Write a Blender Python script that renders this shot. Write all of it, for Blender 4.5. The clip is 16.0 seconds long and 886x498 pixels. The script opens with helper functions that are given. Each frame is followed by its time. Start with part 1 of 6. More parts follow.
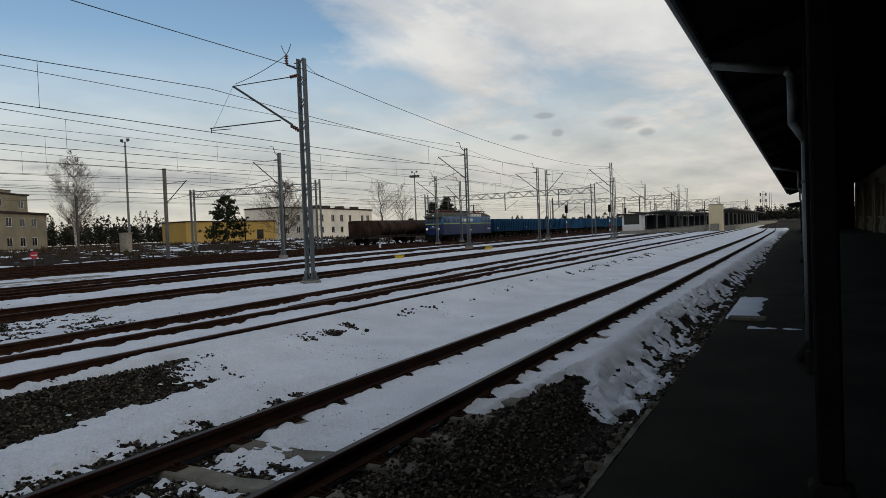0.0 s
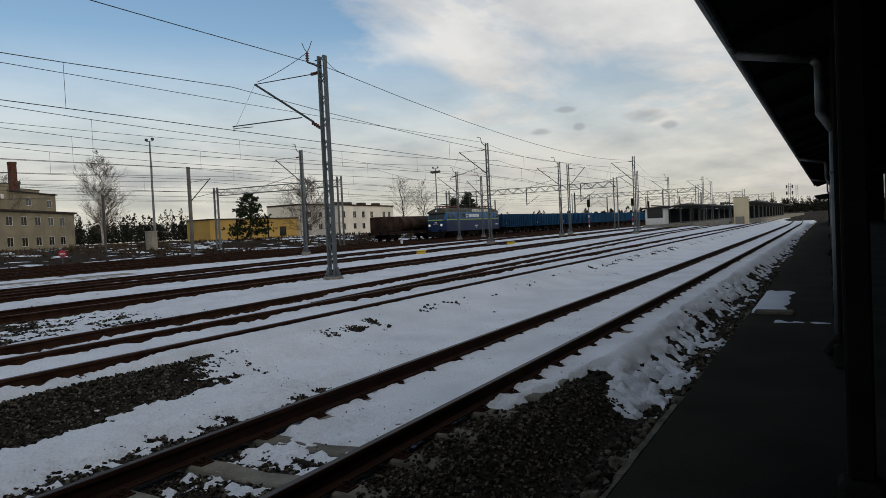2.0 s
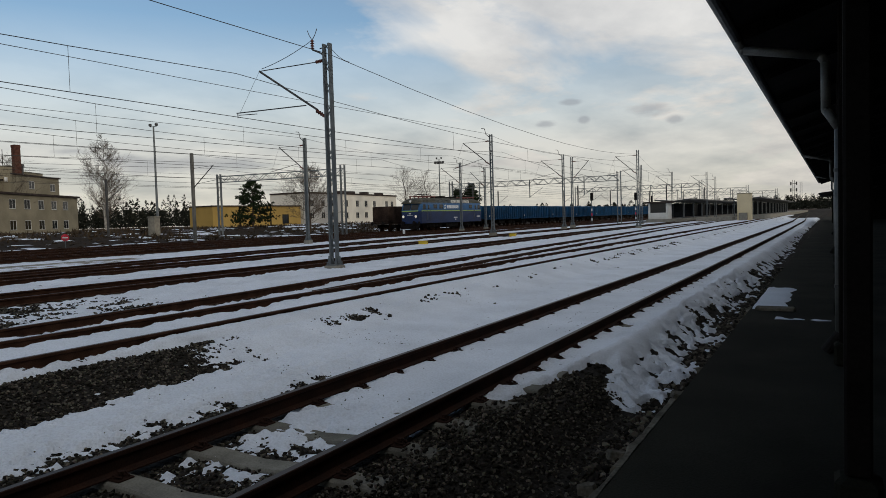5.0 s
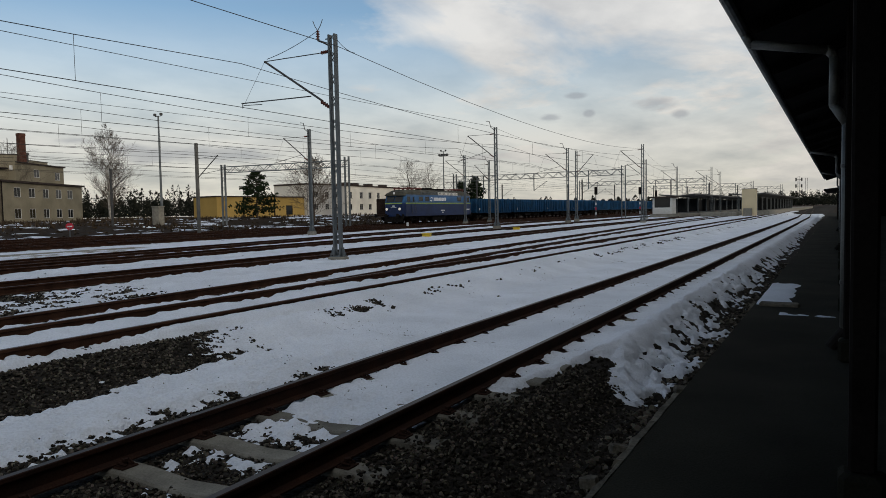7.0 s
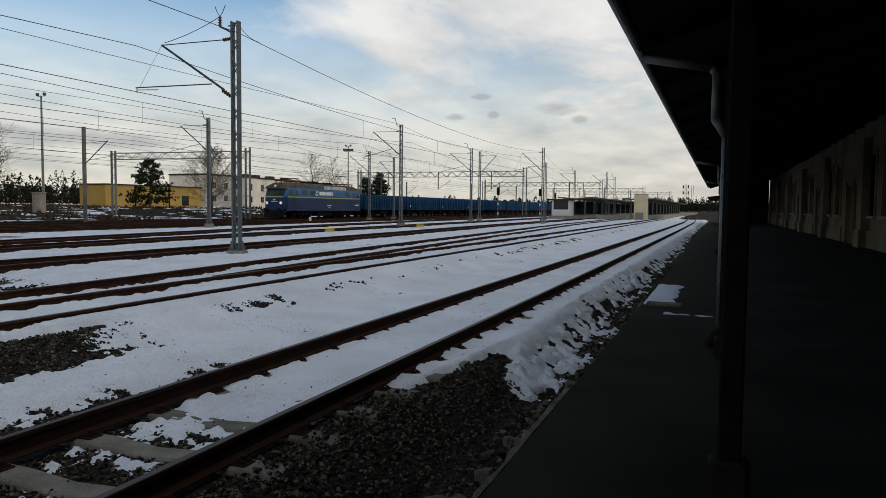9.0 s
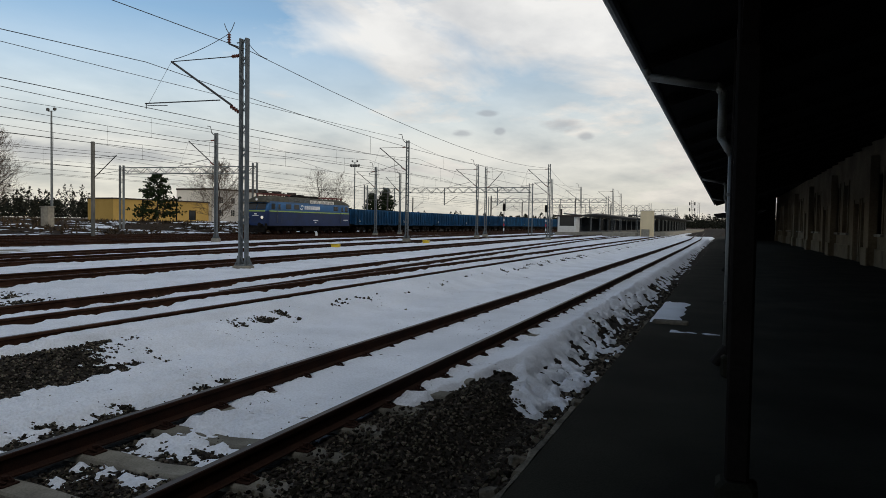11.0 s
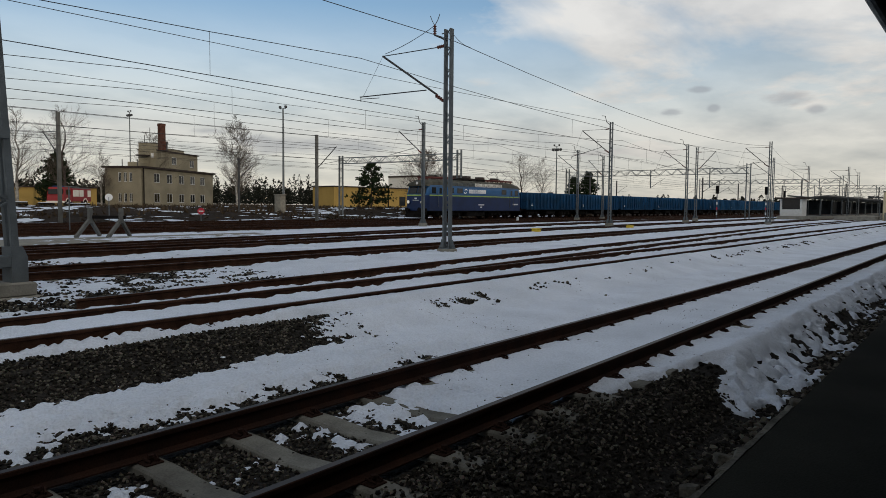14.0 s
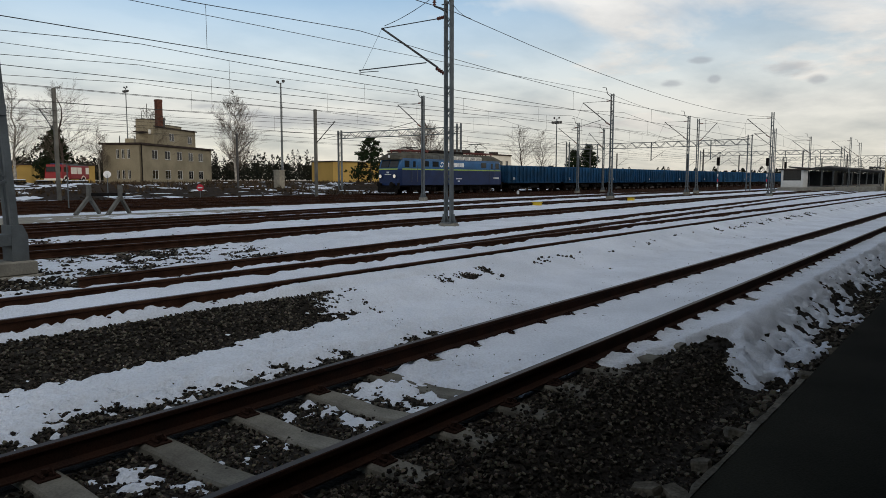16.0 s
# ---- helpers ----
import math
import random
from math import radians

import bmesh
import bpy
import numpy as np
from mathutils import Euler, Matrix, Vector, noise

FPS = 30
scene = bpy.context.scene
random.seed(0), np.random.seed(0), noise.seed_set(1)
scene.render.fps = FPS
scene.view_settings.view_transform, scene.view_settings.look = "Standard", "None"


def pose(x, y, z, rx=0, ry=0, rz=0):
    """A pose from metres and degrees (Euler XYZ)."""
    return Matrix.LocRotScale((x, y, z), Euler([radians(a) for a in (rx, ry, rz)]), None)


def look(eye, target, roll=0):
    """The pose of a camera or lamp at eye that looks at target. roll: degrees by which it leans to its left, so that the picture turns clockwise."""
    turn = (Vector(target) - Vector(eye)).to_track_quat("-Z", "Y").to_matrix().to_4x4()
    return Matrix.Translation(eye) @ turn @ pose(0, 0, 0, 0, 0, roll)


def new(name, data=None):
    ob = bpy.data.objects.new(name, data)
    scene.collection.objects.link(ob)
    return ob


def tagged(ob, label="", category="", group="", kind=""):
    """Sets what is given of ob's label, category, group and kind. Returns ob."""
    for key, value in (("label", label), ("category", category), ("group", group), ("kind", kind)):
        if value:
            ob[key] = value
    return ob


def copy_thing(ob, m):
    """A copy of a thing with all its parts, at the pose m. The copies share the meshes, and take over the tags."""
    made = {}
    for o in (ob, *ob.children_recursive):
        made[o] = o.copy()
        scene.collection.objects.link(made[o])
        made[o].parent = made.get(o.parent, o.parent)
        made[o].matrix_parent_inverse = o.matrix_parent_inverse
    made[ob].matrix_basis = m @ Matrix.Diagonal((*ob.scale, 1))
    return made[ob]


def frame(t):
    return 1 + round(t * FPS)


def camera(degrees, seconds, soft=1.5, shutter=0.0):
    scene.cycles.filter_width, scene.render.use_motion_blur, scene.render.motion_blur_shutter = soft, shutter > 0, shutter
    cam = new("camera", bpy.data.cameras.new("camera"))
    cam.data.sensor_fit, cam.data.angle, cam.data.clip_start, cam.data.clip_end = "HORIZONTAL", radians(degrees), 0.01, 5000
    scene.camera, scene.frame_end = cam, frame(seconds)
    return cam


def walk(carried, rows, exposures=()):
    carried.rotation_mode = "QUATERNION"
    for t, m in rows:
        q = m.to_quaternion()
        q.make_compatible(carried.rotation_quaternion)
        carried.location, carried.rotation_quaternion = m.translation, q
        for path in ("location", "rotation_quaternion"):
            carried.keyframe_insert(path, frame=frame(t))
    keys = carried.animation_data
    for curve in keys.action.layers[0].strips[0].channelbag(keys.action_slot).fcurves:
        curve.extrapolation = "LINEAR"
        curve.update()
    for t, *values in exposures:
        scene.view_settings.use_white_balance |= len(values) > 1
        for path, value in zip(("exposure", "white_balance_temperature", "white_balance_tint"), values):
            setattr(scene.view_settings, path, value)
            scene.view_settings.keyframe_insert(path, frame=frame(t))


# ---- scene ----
cam = camera(64.9, 16.0, soft=0.4)
PATH = [
    (0, (3.334, 0.223, 1.884), (2.417, 2.0, 1.833), -2.2),
    (0.5, (3.331, 0.236, 1.876), (2.415, 2.013, 1.824), -1.8),
    (1, (3.325, 0.238, 1.876), (2.368, 1.993, 1.811), -2.8),
    (1.5, (3.322, 0.253, 1.876), (2.364, 2.007, 1.795), -2.4),
    (2, (3.328, 0.236, 1.88), (2.356, 1.983, 1.819), -2.7),
    (2.5, (3.34, 0.229, 1.875), (2.354, 1.967, 1.8), -2.4),
    (3, (3.337, 0.226, 1.877), (2.348, 1.963, 1.803), -2.2),
    (3.5, (3.337, 0.225, 1.875), (2.355, 1.965, 1.801), -2.0),
    (4, (3.319, 0.256, 1.876), (2.337, 1.996, 1.797), -1.9),
    (6.5, (3.355, 0.211, 1.874), (2.383, 1.956, 1.778), -1.3),
    (7, (3.318, 0.239, 1.869), (2.332, 1.976, 1.761), -1.1),
    (7.5, (3.34, 0.232, 1.868), (2.356, 1.968, 1.738), -0.6),
    (8, (3.352, 0.217, 1.877), (2.384, 1.962, 1.743), -0.7),
    (8.5, (3.363, 0.208, 1.886), (2.552, 2.034, 1.793), -0.2),
    (9, (3.354, 0.178, 1.879), (2.618, 2.034, 1.761), 0.6),
    (9.2, (3.328, 0.181, 1.894), (2.641, 2.055, 1.776), 0.7),
    (11.5, (3.362, 0.17, 1.893), (2.542, 1.993, 1.828), 0.9),
    (12, (3.366, 0.18, 1.885), (2.382, 1.919, 1.797), 0.5),
    (12.5, (3.359, 0.194, 1.883), (2.244, 1.852, 1.791), 0.4),
    (13, (3.384, 0.194, 1.882), (2.219, 1.816, 1.775), 0.2),
    (13.5, (3.395, 0.203, 1.882), (2.164, 1.774, 1.752), 0.0),
    (14, (3.394, 0.209, 1.875), (2.149, 1.77, 1.751), 0.5),
    (14.5, (3.377, 0.216, 1.866), (2.166, 1.797, 1.682), 0.9),
    (15, (3.347, 0.23, 1.867), (2.123, 1.799, 1.675), 1.0),
    (15.5, (3.349, 0.227, 1.862), (2.121, 1.791, 1.646), 0.7),
    (16, (3.28, 0.246, 1.874), (2.04, 1.802, 1.677), 0.0),
]
walk(cam, [(t, look(eye, target, roll)) for t, eye, target, roll in PATH],
     exposures=[(0, -0.22), (2, -0.18), (8, -0.18), (9, -0.04), (11.5, 0.0), (12.5, -0.16), (14, -0.17), (14.6, -0.07), (16, 0.02)])

# ---------------------------------------------------------------- world and light
SUN_EL, SUN_AZ = 8.0, 118.0          # degrees; azimuth clockwise from +y
world = bpy.data.worlds.new("sky")
scene.world = world
world.use_nodes = True
wn, wl = world.node_tree.nodes, world.node_tree.links
wn.clear()


def wnode(kind, **kw):
    n = wn.new(kind)
    for k, v in kw.items():
        n.inputs[k].default_value = v
    return n


w_out = wn.new("ShaderNodeOutputWorld")
w_bg = wn.new("ShaderNodeBackground")
w_bg.inputs["Strength"].default_value = 0.12
sky = wn.new("ShaderNodeTexSky")
sky.sky_type = "NISHITA"
sky.sun_disc = False
sky.sun_elevation = radians(SUN_EL + 8)
sky.sun_rotation = radians(SUN_AZ)
sky.air_density, sky.dust_density, sky.ozone_density = 1.1, 0.15, 2.4
tc = wn.new("ShaderNodeTexCoord")
sep = wn.new("ShaderNodeSeparateXYZ")
wl.new(tc.outputs["Generated"], sep.inputs[0])
# clouds lie on a plane overhead: direction divided by its height
zmax = wn.new("ShaderNodeMath"); zmax.operation = "MAXIMUM"; zmax.inputs[1].default_value = 0.0
wl.new(sep.outputs["Z"], zmax.inputs[0])
zadd = wn.new("ShaderNodeMath"); zadd.operation = "ADD"; zadd.inputs[1].default_value = 0.16
wl.new(zmax.outputs[0], zadd.inputs[0])
cdiv = wn.new("ShaderNodeVectorMath"); cdiv.operation = "DIVIDE"
wl.new(tc.outputs["Generated"], cdiv.inputs[0])
comb = wn.new("ShaderNodeCombineXYZ")
for i in range(3):
    wl.new(zadd.outputs[0], comb.inputs[i])
wl.new(comb.outputs[0], cdiv.inputs[1])
cmap = wn.new("ShaderNodeMapping")
cmap.inputs["Scale"].default_value = (1.0, 0.75, 0.25)
cmap.inputs["Location"].default_value = (0.65, 0.2, 0.0)
cmap.inputs["Rotation"].default_value = (0, 0, radians(35))
wl.new(cdiv.outputs[0], cmap.inputs["Vector"])
cn = wnode("ShaderNodeTexNoise", Scale=1.05, Detail=7.0, Roughness=0.55, Distortion=0.5)
wl.new(cmap.outputs[0], cn.inputs["Vector"])
cr = wn.new("ShaderNodeValToRGB")
cr.color_ramp.elements[0].position, cr.color_ramp.elements[1].position = 0.43, 0.62
# the cloud thins out towards the west
cx = wn.new("ShaderNodeMath"); cx.operation = "MULTIPLY_ADD"; cx.inputs[1].default_value, cx.inputs[2].default_value = 0.26, 0.085
wl.new(sep.outputs["X"], cx.inputs[0])
csum = wn.new("ShaderNodeMath"); csum.operation = "ADD"
wl.new(cn.outputs["Fac"], csum.inputs[0]); wl.new(cx.outputs[0], csum.inputs[1])
# veil of thin cloud near the horizon
veil = wn.new("ShaderNodeMapRange")
veil.inputs["From Min"].default_value, veil.inputs["From Max"].default_value = 0.10, 0.27
veil.inputs["To Min"].default_value, veil.inputs["To Max"].default_value = 0.9, 0.0
wl.new(sep.outputs["Z"], veil.inputs["Value"])
cmax = wn.new("ShaderNodeMath"); cmax.operation = "MAXIMUM"
wl.new(cr.outputs[0], cmax.inputs[0]); wl.new(veil.outputs[0], cmax.inputs[1])
# brightness of the cloud itself
cn2 = wnode("ShaderNodeTexNoise", Scale=2.2, Detail=8.0, Roughness=0.55)
wl.new(cmap.outputs[0], cn2.inputs["Vector"])
ccol = wn.new("ShaderNodeValToRGB")
ccol.color_ramp.elements[0].position, ccol.color_ramp.elements[1].position = 0.3, 0.62
ccol.color_ramp.elements[0].color = (4.7, 4.85, 5.05, 1)
ccol.color_ramp.elements[1].color = (7.3, 7.25, 7.1, 1)
wl.new(cn2.outputs["Fac"], ccol.inputs[0])
warm = wn.new("ShaderNodeMix"); warm.data_type = "RGBA"; warm.blend_type = "MULTIPLY"
warm.inputs["B"].default_value = (0.89, 0.85, 0.775, 1)
wfac = wn.new("ShaderNodeMapRange")
wfac.inputs["From Min"].default_value, wfac.inputs["From Max"].default_value = 0.02, 0.25
wfac.inputs["To Min"].default_value, wfac.inputs["To Max"].default_value = 1.0, 0.0
wl.new(sep.outputs["Z"], wfac.inputs["Value"])
wl.new(wfac.outputs[0], warm.inputs["Factor"]); wl.new(ccol.outputs[0], warm.inputs["A"])
# single cloud shreds and openings: bearing, height, half width, half height (radians)
bearing = wn.new("ShaderNodeMath"); bearing.operation = "ARCTAN2"
wl.new(sep.outputs["X"], bearing.inputs[0]); wl.new(sep.outputs["Y"], bearing.inputs[1])
fray = wnode("ShaderNodeTexNoise", Scale=16.0, Detail=6.0, Roughness=0.6)
fmap = wn.new("ShaderNodeMapping")
fmap.inputs["Scale"].default_value = (1.0, 1.0, 3.0)
wl.new(tc.outputs["Generated"], fmap.inputs["Vector"]); wl.new(fmap.outputs[0], fray.inputs["Vector"])


def wmath(op, a, b):
    n = wn.new("ShaderNodeMath"); n.operation = op
    for i, v in enumerate((a, b)):
        if isinstance(v, (int, float)):
            n.inputs[i].default_value = v
        else:
            wl.new(v, n.inputs[i])
    return n.outputs[0]


def patches(rows, ragged):
    """1 inside the given patches of sky, 0 outside, with frayed edges."""
    total = 0.0
    for a, z, w, h in rows:
        u = wmath("DIVIDE", wmath("SUBTRACT", bearing.outputs[0], a), w)
        v = wmath("DIVIDE", wmath("SUBTRACT", sep.outputs["Z"], z), h)
        d = wmath("ADD", wmath("MULTIPLY", u, u), wmath("MULTIPLY", v, v))
        d = wmath("ADD", wmath("POWER", d, 0.5), wmath("MULTIPLY", wmath("SUBTRACT", fray.outputs["Fac"], 0.5), ragged))
        r = wn.new("ShaderNodeMapRange"); r.interpolation_type = "SMOOTHSTEP"
        r.inputs["From Min"].default_value, r.inputs["From Max"].default_value = 1.25, 0.35
        wl.new(d, r.inputs["Value"])
        total = wmath("MAXIMUM", total, r.outputs[0])
    return total


shreds = wmath("MULTIPLY", patches([(-0.22, 0.141, 0.0341, 0.0105), (-0.324, 0.156, 0.0178, 0.0049), (-0.361, 0.128, 0.0162, 0.0049), (-0.186, 0.125, 0.0114, 0.0065), (-0.308, 0.131, 0.0081, 0.0057), (-0.995, 0.098, 0.026, 0.0057), (-0.876, 0.083, 0.1135, 0.0122)], 2.3), 0.5)
opening = patches([(-0.537, 0.19, 0.0892, 0.0487), (-0.844, 0.266, 0.2676, 0.0892)], 1.2)
bank = patches([(-0.323, 0.24, 0.2109, 0.1054), (-0.187, 0.24, 0.1622, 0.1217)], 1.2)
cover = wmath("ADD", wmath("SUBTRACT", csum.outputs[0], wmath("MULTIPLY", opening, 0.13)), wmath("MULTIPLY", bank, 0.12))
wl.new(cover, cr.inputs[0])
mix = wn.new("ShaderNodeMix"); mix.data_type = "RGBA"
wl.new(cmax.outputs[0], mix.inputs["Factor"]); wl.new(sky.outputs[0], mix.inputs["A"]); wl.new(warm.outputs["Result"], mix.inputs["B"])
mix2 = wn.new("ShaderNodeMix"); mix2.data_type = "RGBA"
mix2.inputs["B"].default_value = (2.6, 2.75, 3.1, 1)
wl.new(shreds, mix2.inputs["Factor"]); wl.new(mix.outputs["Result"], mix2.inputs["A"])
wl.new(mix2.outputs["Result"], w_bg.inputs["Color"]); wl.new(w_bg.outputs[0], w_out.inputs[0])

sun = new("sun", bpy.data.lights.new("sun", "SUN"))
sun.data.energy, sun.data.angle, sun.data.color = 0.9, radians(0.6), (1.0, 0.86, 0.68)
az, el = radians(SUN_AZ), radians(SUN_EL)
sun.matrix_world = look((0, 0, 40), (-math.sin(az) * math.cos(el), -math.cos(az) * math.cos(el), 40 - math.sin(el)))
scene.view_settings.exposure = 0.0


# ---------------------------------------------------------------- materials
def material(name, color, rough=0.8, metal=0.0, var=0.25, scale=3.0, fine=40.0, bump=0.15, color2=None, depth=0.01, spec=0.4, object_var=0.0, emit=None):
    """A procedural surface: base colour, a broad stain, a fine grain and relief."""
    m = bpy.data.materials.new(name)
    m.use_nodes = True
    nt = m.node_tree
    bs = nt.nodes["Principled BSDF"]
    bs.inputs["Roughness"].default_value, bs.inputs["Metallic"].default_value = rough, metal
    bs.inputs["Specular IOR Level"].default_value = spec if rough < 0.7 else min(spec, 0.06)
    co = nt.nodes.new("ShaderNodeTexCoord")
    big = nt.nodes.new("ShaderNodeTexNoise"); big.inputs["Scale"].default_value, big.inputs["Detail"].default_value = scale, 4
    sml = nt.nodes.new("ShaderNodeTexNoise"); sml.inputs["Scale"].default_value, sml.inputs["Detail"].default_value = fine, 3
    for n in (big, sml):
        nt.links.new(co.outputs["Object"], n.inputs["Vector"])
    c2 = color2 or tuple(c * (1 - 1.6 * var) for c in color)
    rmp = nt.nodes.new("ShaderNodeValToRGB")
    rmp.color_ramp.elements[0].position, rmp.color_ramp.elements[1].position = 0.35, 0.65
    rmp.color_ramp.elements[0].color, rmp.color_ramp.elements[1].color = (*c2, 1), (*color, 1)
    nt.links.new(big.outputs["Fac"], rmp.inputs[0])
    mx = nt.nodes.new("ShaderNodeMix"); mx.data_type, mx.blend_type = "RGBA", "MULTIPLY"
    mx.inputs["Factor"].default_value = 0.8
    g = nt.nodes.new("ShaderNodeValToRGB")
    g.color_ramp.elements[0].position, g.color_ramp.elements[1].position = 0.3, 0.6
    lo = 1 - 1.3 * var
    g.color_ramp.elements[0].color, g.color_ramp.elements[1].color = (lo, lo, lo, 1), (1, 1, 1, 1)
    nt.links.new(sml.outputs["Fac"], g.inputs[0])
    nt.links.new(rmp.outputs[0], mx.inputs["A"]); nt.links.new(g.outputs[0], mx.inputs["B"])
    last = mx.outputs["Result"]
    if object_var:
        oi = nt.nodes.new("ShaderNodeObjectInfo")
        mr = nt.nodes.new("ShaderNodeMapRange")
        mr.inputs["To Min"].default_value, mr.inputs["To Max"].default_value = 1 - object_var, 1 + object_var
        nt.links.new(oi.outputs["Random"], mr.inputs["Value"])
        mu = nt.nodes.new("ShaderNodeVectorMath"); mu.operation = "SCALE"
        nt.links.new(last, mu.inputs[0]); nt.links.new(mr.outputs[0], mu.inputs["Scale"])
        last = mu.outputs[0]
    nt.links.new(last, bs.inputs["Base Color"])
    if bump:
        bp = nt.nodes.new("ShaderNodeBump"); bp.inputs["Strength"].default_value, bp.inputs["Distance"].default_value = bump, depth
        nt.links.new(sml.outputs["Fac"], bp.inputs["Height"]); nt.links.new(bp.outputs[0], bs.inputs["Normal"])
    if emit:
        bs.inputs["Emission Color"].default_value, bs.inputs["Emission Strength"].default_value = (*emit[0], 1), emit[1]
    return m


def island_material(name, c1, c2, rough=0.9, mid=None):
    """Loose pieces in one mesh: each piece its own shade."""
    m = bpy.data.materials.new(name)
    m.use_nodes = True
    nt = m.node_tree
    bs = nt.nodes["Principled BSDF"]
    bs.inputs["Roughness"].default_value, bs.inputs["Specular IOR Level"].default_value = rough, 0.06
    ge = nt.nodes.new("ShaderNodeNewGeometry")
    rmp = nt.nodes.new("ShaderNodeValToRGB")
    rmp.color_ramp.elements[0].color, rmp.color_ramp.elements[1].color = (*c1, 1), (*c2, 1)
    if mid:
        rmp.color_ramp.elements.new(mid[1]).color = (*mid[0], 1)
    nt.links.new(ge.outputs["Random Per Island"], rmp.inputs[0])
    co = nt.nodes.new("ShaderNodeTexCoord")
    n = nt.nodes.new("ShaderNodeTexNoise"); n.inputs["Scale"].default_value, n.inputs["Detail"].default_value = 60, 3
    nt.links.new(co.outputs["Object"], n.inputs["Vector"])
    mx = nt.nodes.new("ShaderNodeMix"); mx.data_type, mx.blend_type = "RGBA", "MULTIPLY"
    mx.inputs["Factor"].default_value = 0.6
    nt.links.new(rmp.outputs[0], mx.inputs["A"]); nt.links.new(n.outputs["Color"], mx.inputs["B"])
    nt.links.new(mx.outputs["Result"], bs.inputs["Base Color"])
    return m


M_SNOW = material("snow", (0.73, 0.785, 0.87), 0.7, var=0.14, scale=0.8, fine=38, bump=0.8, depth=0.025, color2=(0.62, 0.67, 0.745))
M_BALLAST = material("ballast_bed", (0.036, 0.033, 0.029), 0.95, var=0.5, scale=0.6, fine=22, bump=1.0, depth=0.05, color2=(0.028, 0.025, 0.022))
M_RUSTBED = material("rusty_ballast", (0.085, 0.05, 0.035), 0.95, var=0.45, scale=0.8, fine=16, bump=1.0, depth=0.05, color2=(0.036, 0.027, 0.022))
M_EARTH = material("earth", (0.04, 0.028, 0.019), 0.95, var=0.5, scale=0.12, fine=3, bump=0.8, depth=0.12, color2=(0.028, 0.021, 0.015))
M_STONE = island_material("crushed_stone", (0.012, 0.011, 0.0095), (0.2, 0.18, 0.145), mid=((0.052, 0.046, 0.037), 0.6))
M_RUST = material("rusty_steel", (0.038, 0.018, 0.012), 0.85, 0.0, var=0.35, scale=4, fine=70, bump=0.25, depth=0.004, color2=(0.026, 0.015, 0.012))
M_RUSTFAR = material("orange_rusty_steel", (0.071, 0.035, 0.022), 0.8, 0.05, var=0.3, scale=4, fine=70, bump=0.25, depth=0.004)
M_DARKCONC = material("grey_concrete_pole", (0.17, 0.17, 0.16), 0.9, var=0.2, scale=2, fine=30, bump=0.2, depth=0.005)
M_OCHRE = material("ochre_foam", (0.3, 0.2, 0.07), 0.9, var=0.3, scale=6, fine=40, bump=0.6, depth=0.01)
M_RAILTOP = material("worn_rail_head", (0.06, 0.042, 0.034), 0.55, 0.4, var=0.25, scale=3, fine=50, bump=0.05, color2=(0.036, 0.026, 0.02))
M_SLEEPER = material("weathered_concrete", (0.185, 0.18, 0.155), 0.9, var=0.25, scale=5, fine=60, bump=0.3, depth=0.006, object_var=0.2, color2=(0.13, 0.125, 0.108))
M_CONC = material("pale_concrete", (0.29, 0.275, 0.235), 0.9, var=0.18, scale=3, fine=40, bump=0.25, depth=0.006)
M_GALV = material("galvanised_steel", (0.15, 0.17, 0.18), 0.6, 0.3, var=0.15, scale=4, fine=50, bump=0.08, depth=0.003)
M_DARKSTEEL = material("dark_steel", (0.09, 0.09, 0.09), 0.6, 0.5, var=0.2, scale=4, fine=40, bump=0.1)
M_WIRE = material("copper_wire", (0.06, 0.055, 0.05), 0.5, 0.6, var=0.1, bump=0)
M_PORCELAIN = material("brown_porcelain", (0.16, 0.05, 0.035), 0.25, var=0.1, bump=0)
# deep shade under the canopy is put into this near-black asphalt colour
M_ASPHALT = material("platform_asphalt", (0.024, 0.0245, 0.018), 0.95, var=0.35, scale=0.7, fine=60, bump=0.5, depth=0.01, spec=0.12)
M_KERB = material("crumbling_kerb", (0.17, 0.155, 0.125), 0.95, var=0.35, scale=4, fine=35, bump=0.7, depth=0.02, object_var=0.12)
M_PLASTER = material("grey_beige_plaster", (0.285, 0.255, 0.185), 0.95, var=0.15, scale=0.35, fine=8, bump=0.2, depth=0.02)
M_STATION = material("cream_station_plaster", (0.22, 0.18, 0.125), 0.95, var=0.2, scale=0.5, fine=8, bump=0.2, depth=0.02)
M_YELLOW = material("yellow_plaster", (0.40, 0.275, 0.09), 0.95, var=0.1, scale=0.3, fine=6, bump=0.1)
M_WHITE = material("white_plaster", (0.78, 0.75, 0.67), 0.95, var=0.08, scale=0.3, fine=6, bump=0.1)
M_CREAM = material("cream_panel", (0.74, 0.63, 0.42), 0.8, var=0.06, scale=0.5, fine=10, bump=0.05)
M_ROOF = material("dark_roofing", (0.07, 0.055, 0.05), 0.9, var=0.3, scale=1, fine=20, bump=0.3)
M_BRICK = material("red_brick", (0.13, 0.06, 0.045), 0.9, var=0.3, scale=2, fine=14, bump=0.4)
M_WINDOW = material("dark_window_glass", (0.02, 0.023, 0.026), 0.08, var=0.1, bump=0, spec=0.3)
M_FRAME = material("white_window_frame", (0.72, 0.72, 0.7), 0.6, var=0.06, bump=0)
# near-black base colour carries the deep shade under the canopy
M_WOODDARK = material("near_black_boards", (0.014, 0.012, 0.011), 0.85, var=0.3, scale=2, fine=30, bump=0.3)
M_ZINC = material("dull_zinc", (0.16, 0.165, 0.16), 0.55, 0.4, var=0.2, scale=4, fine=40, bump=0.1)
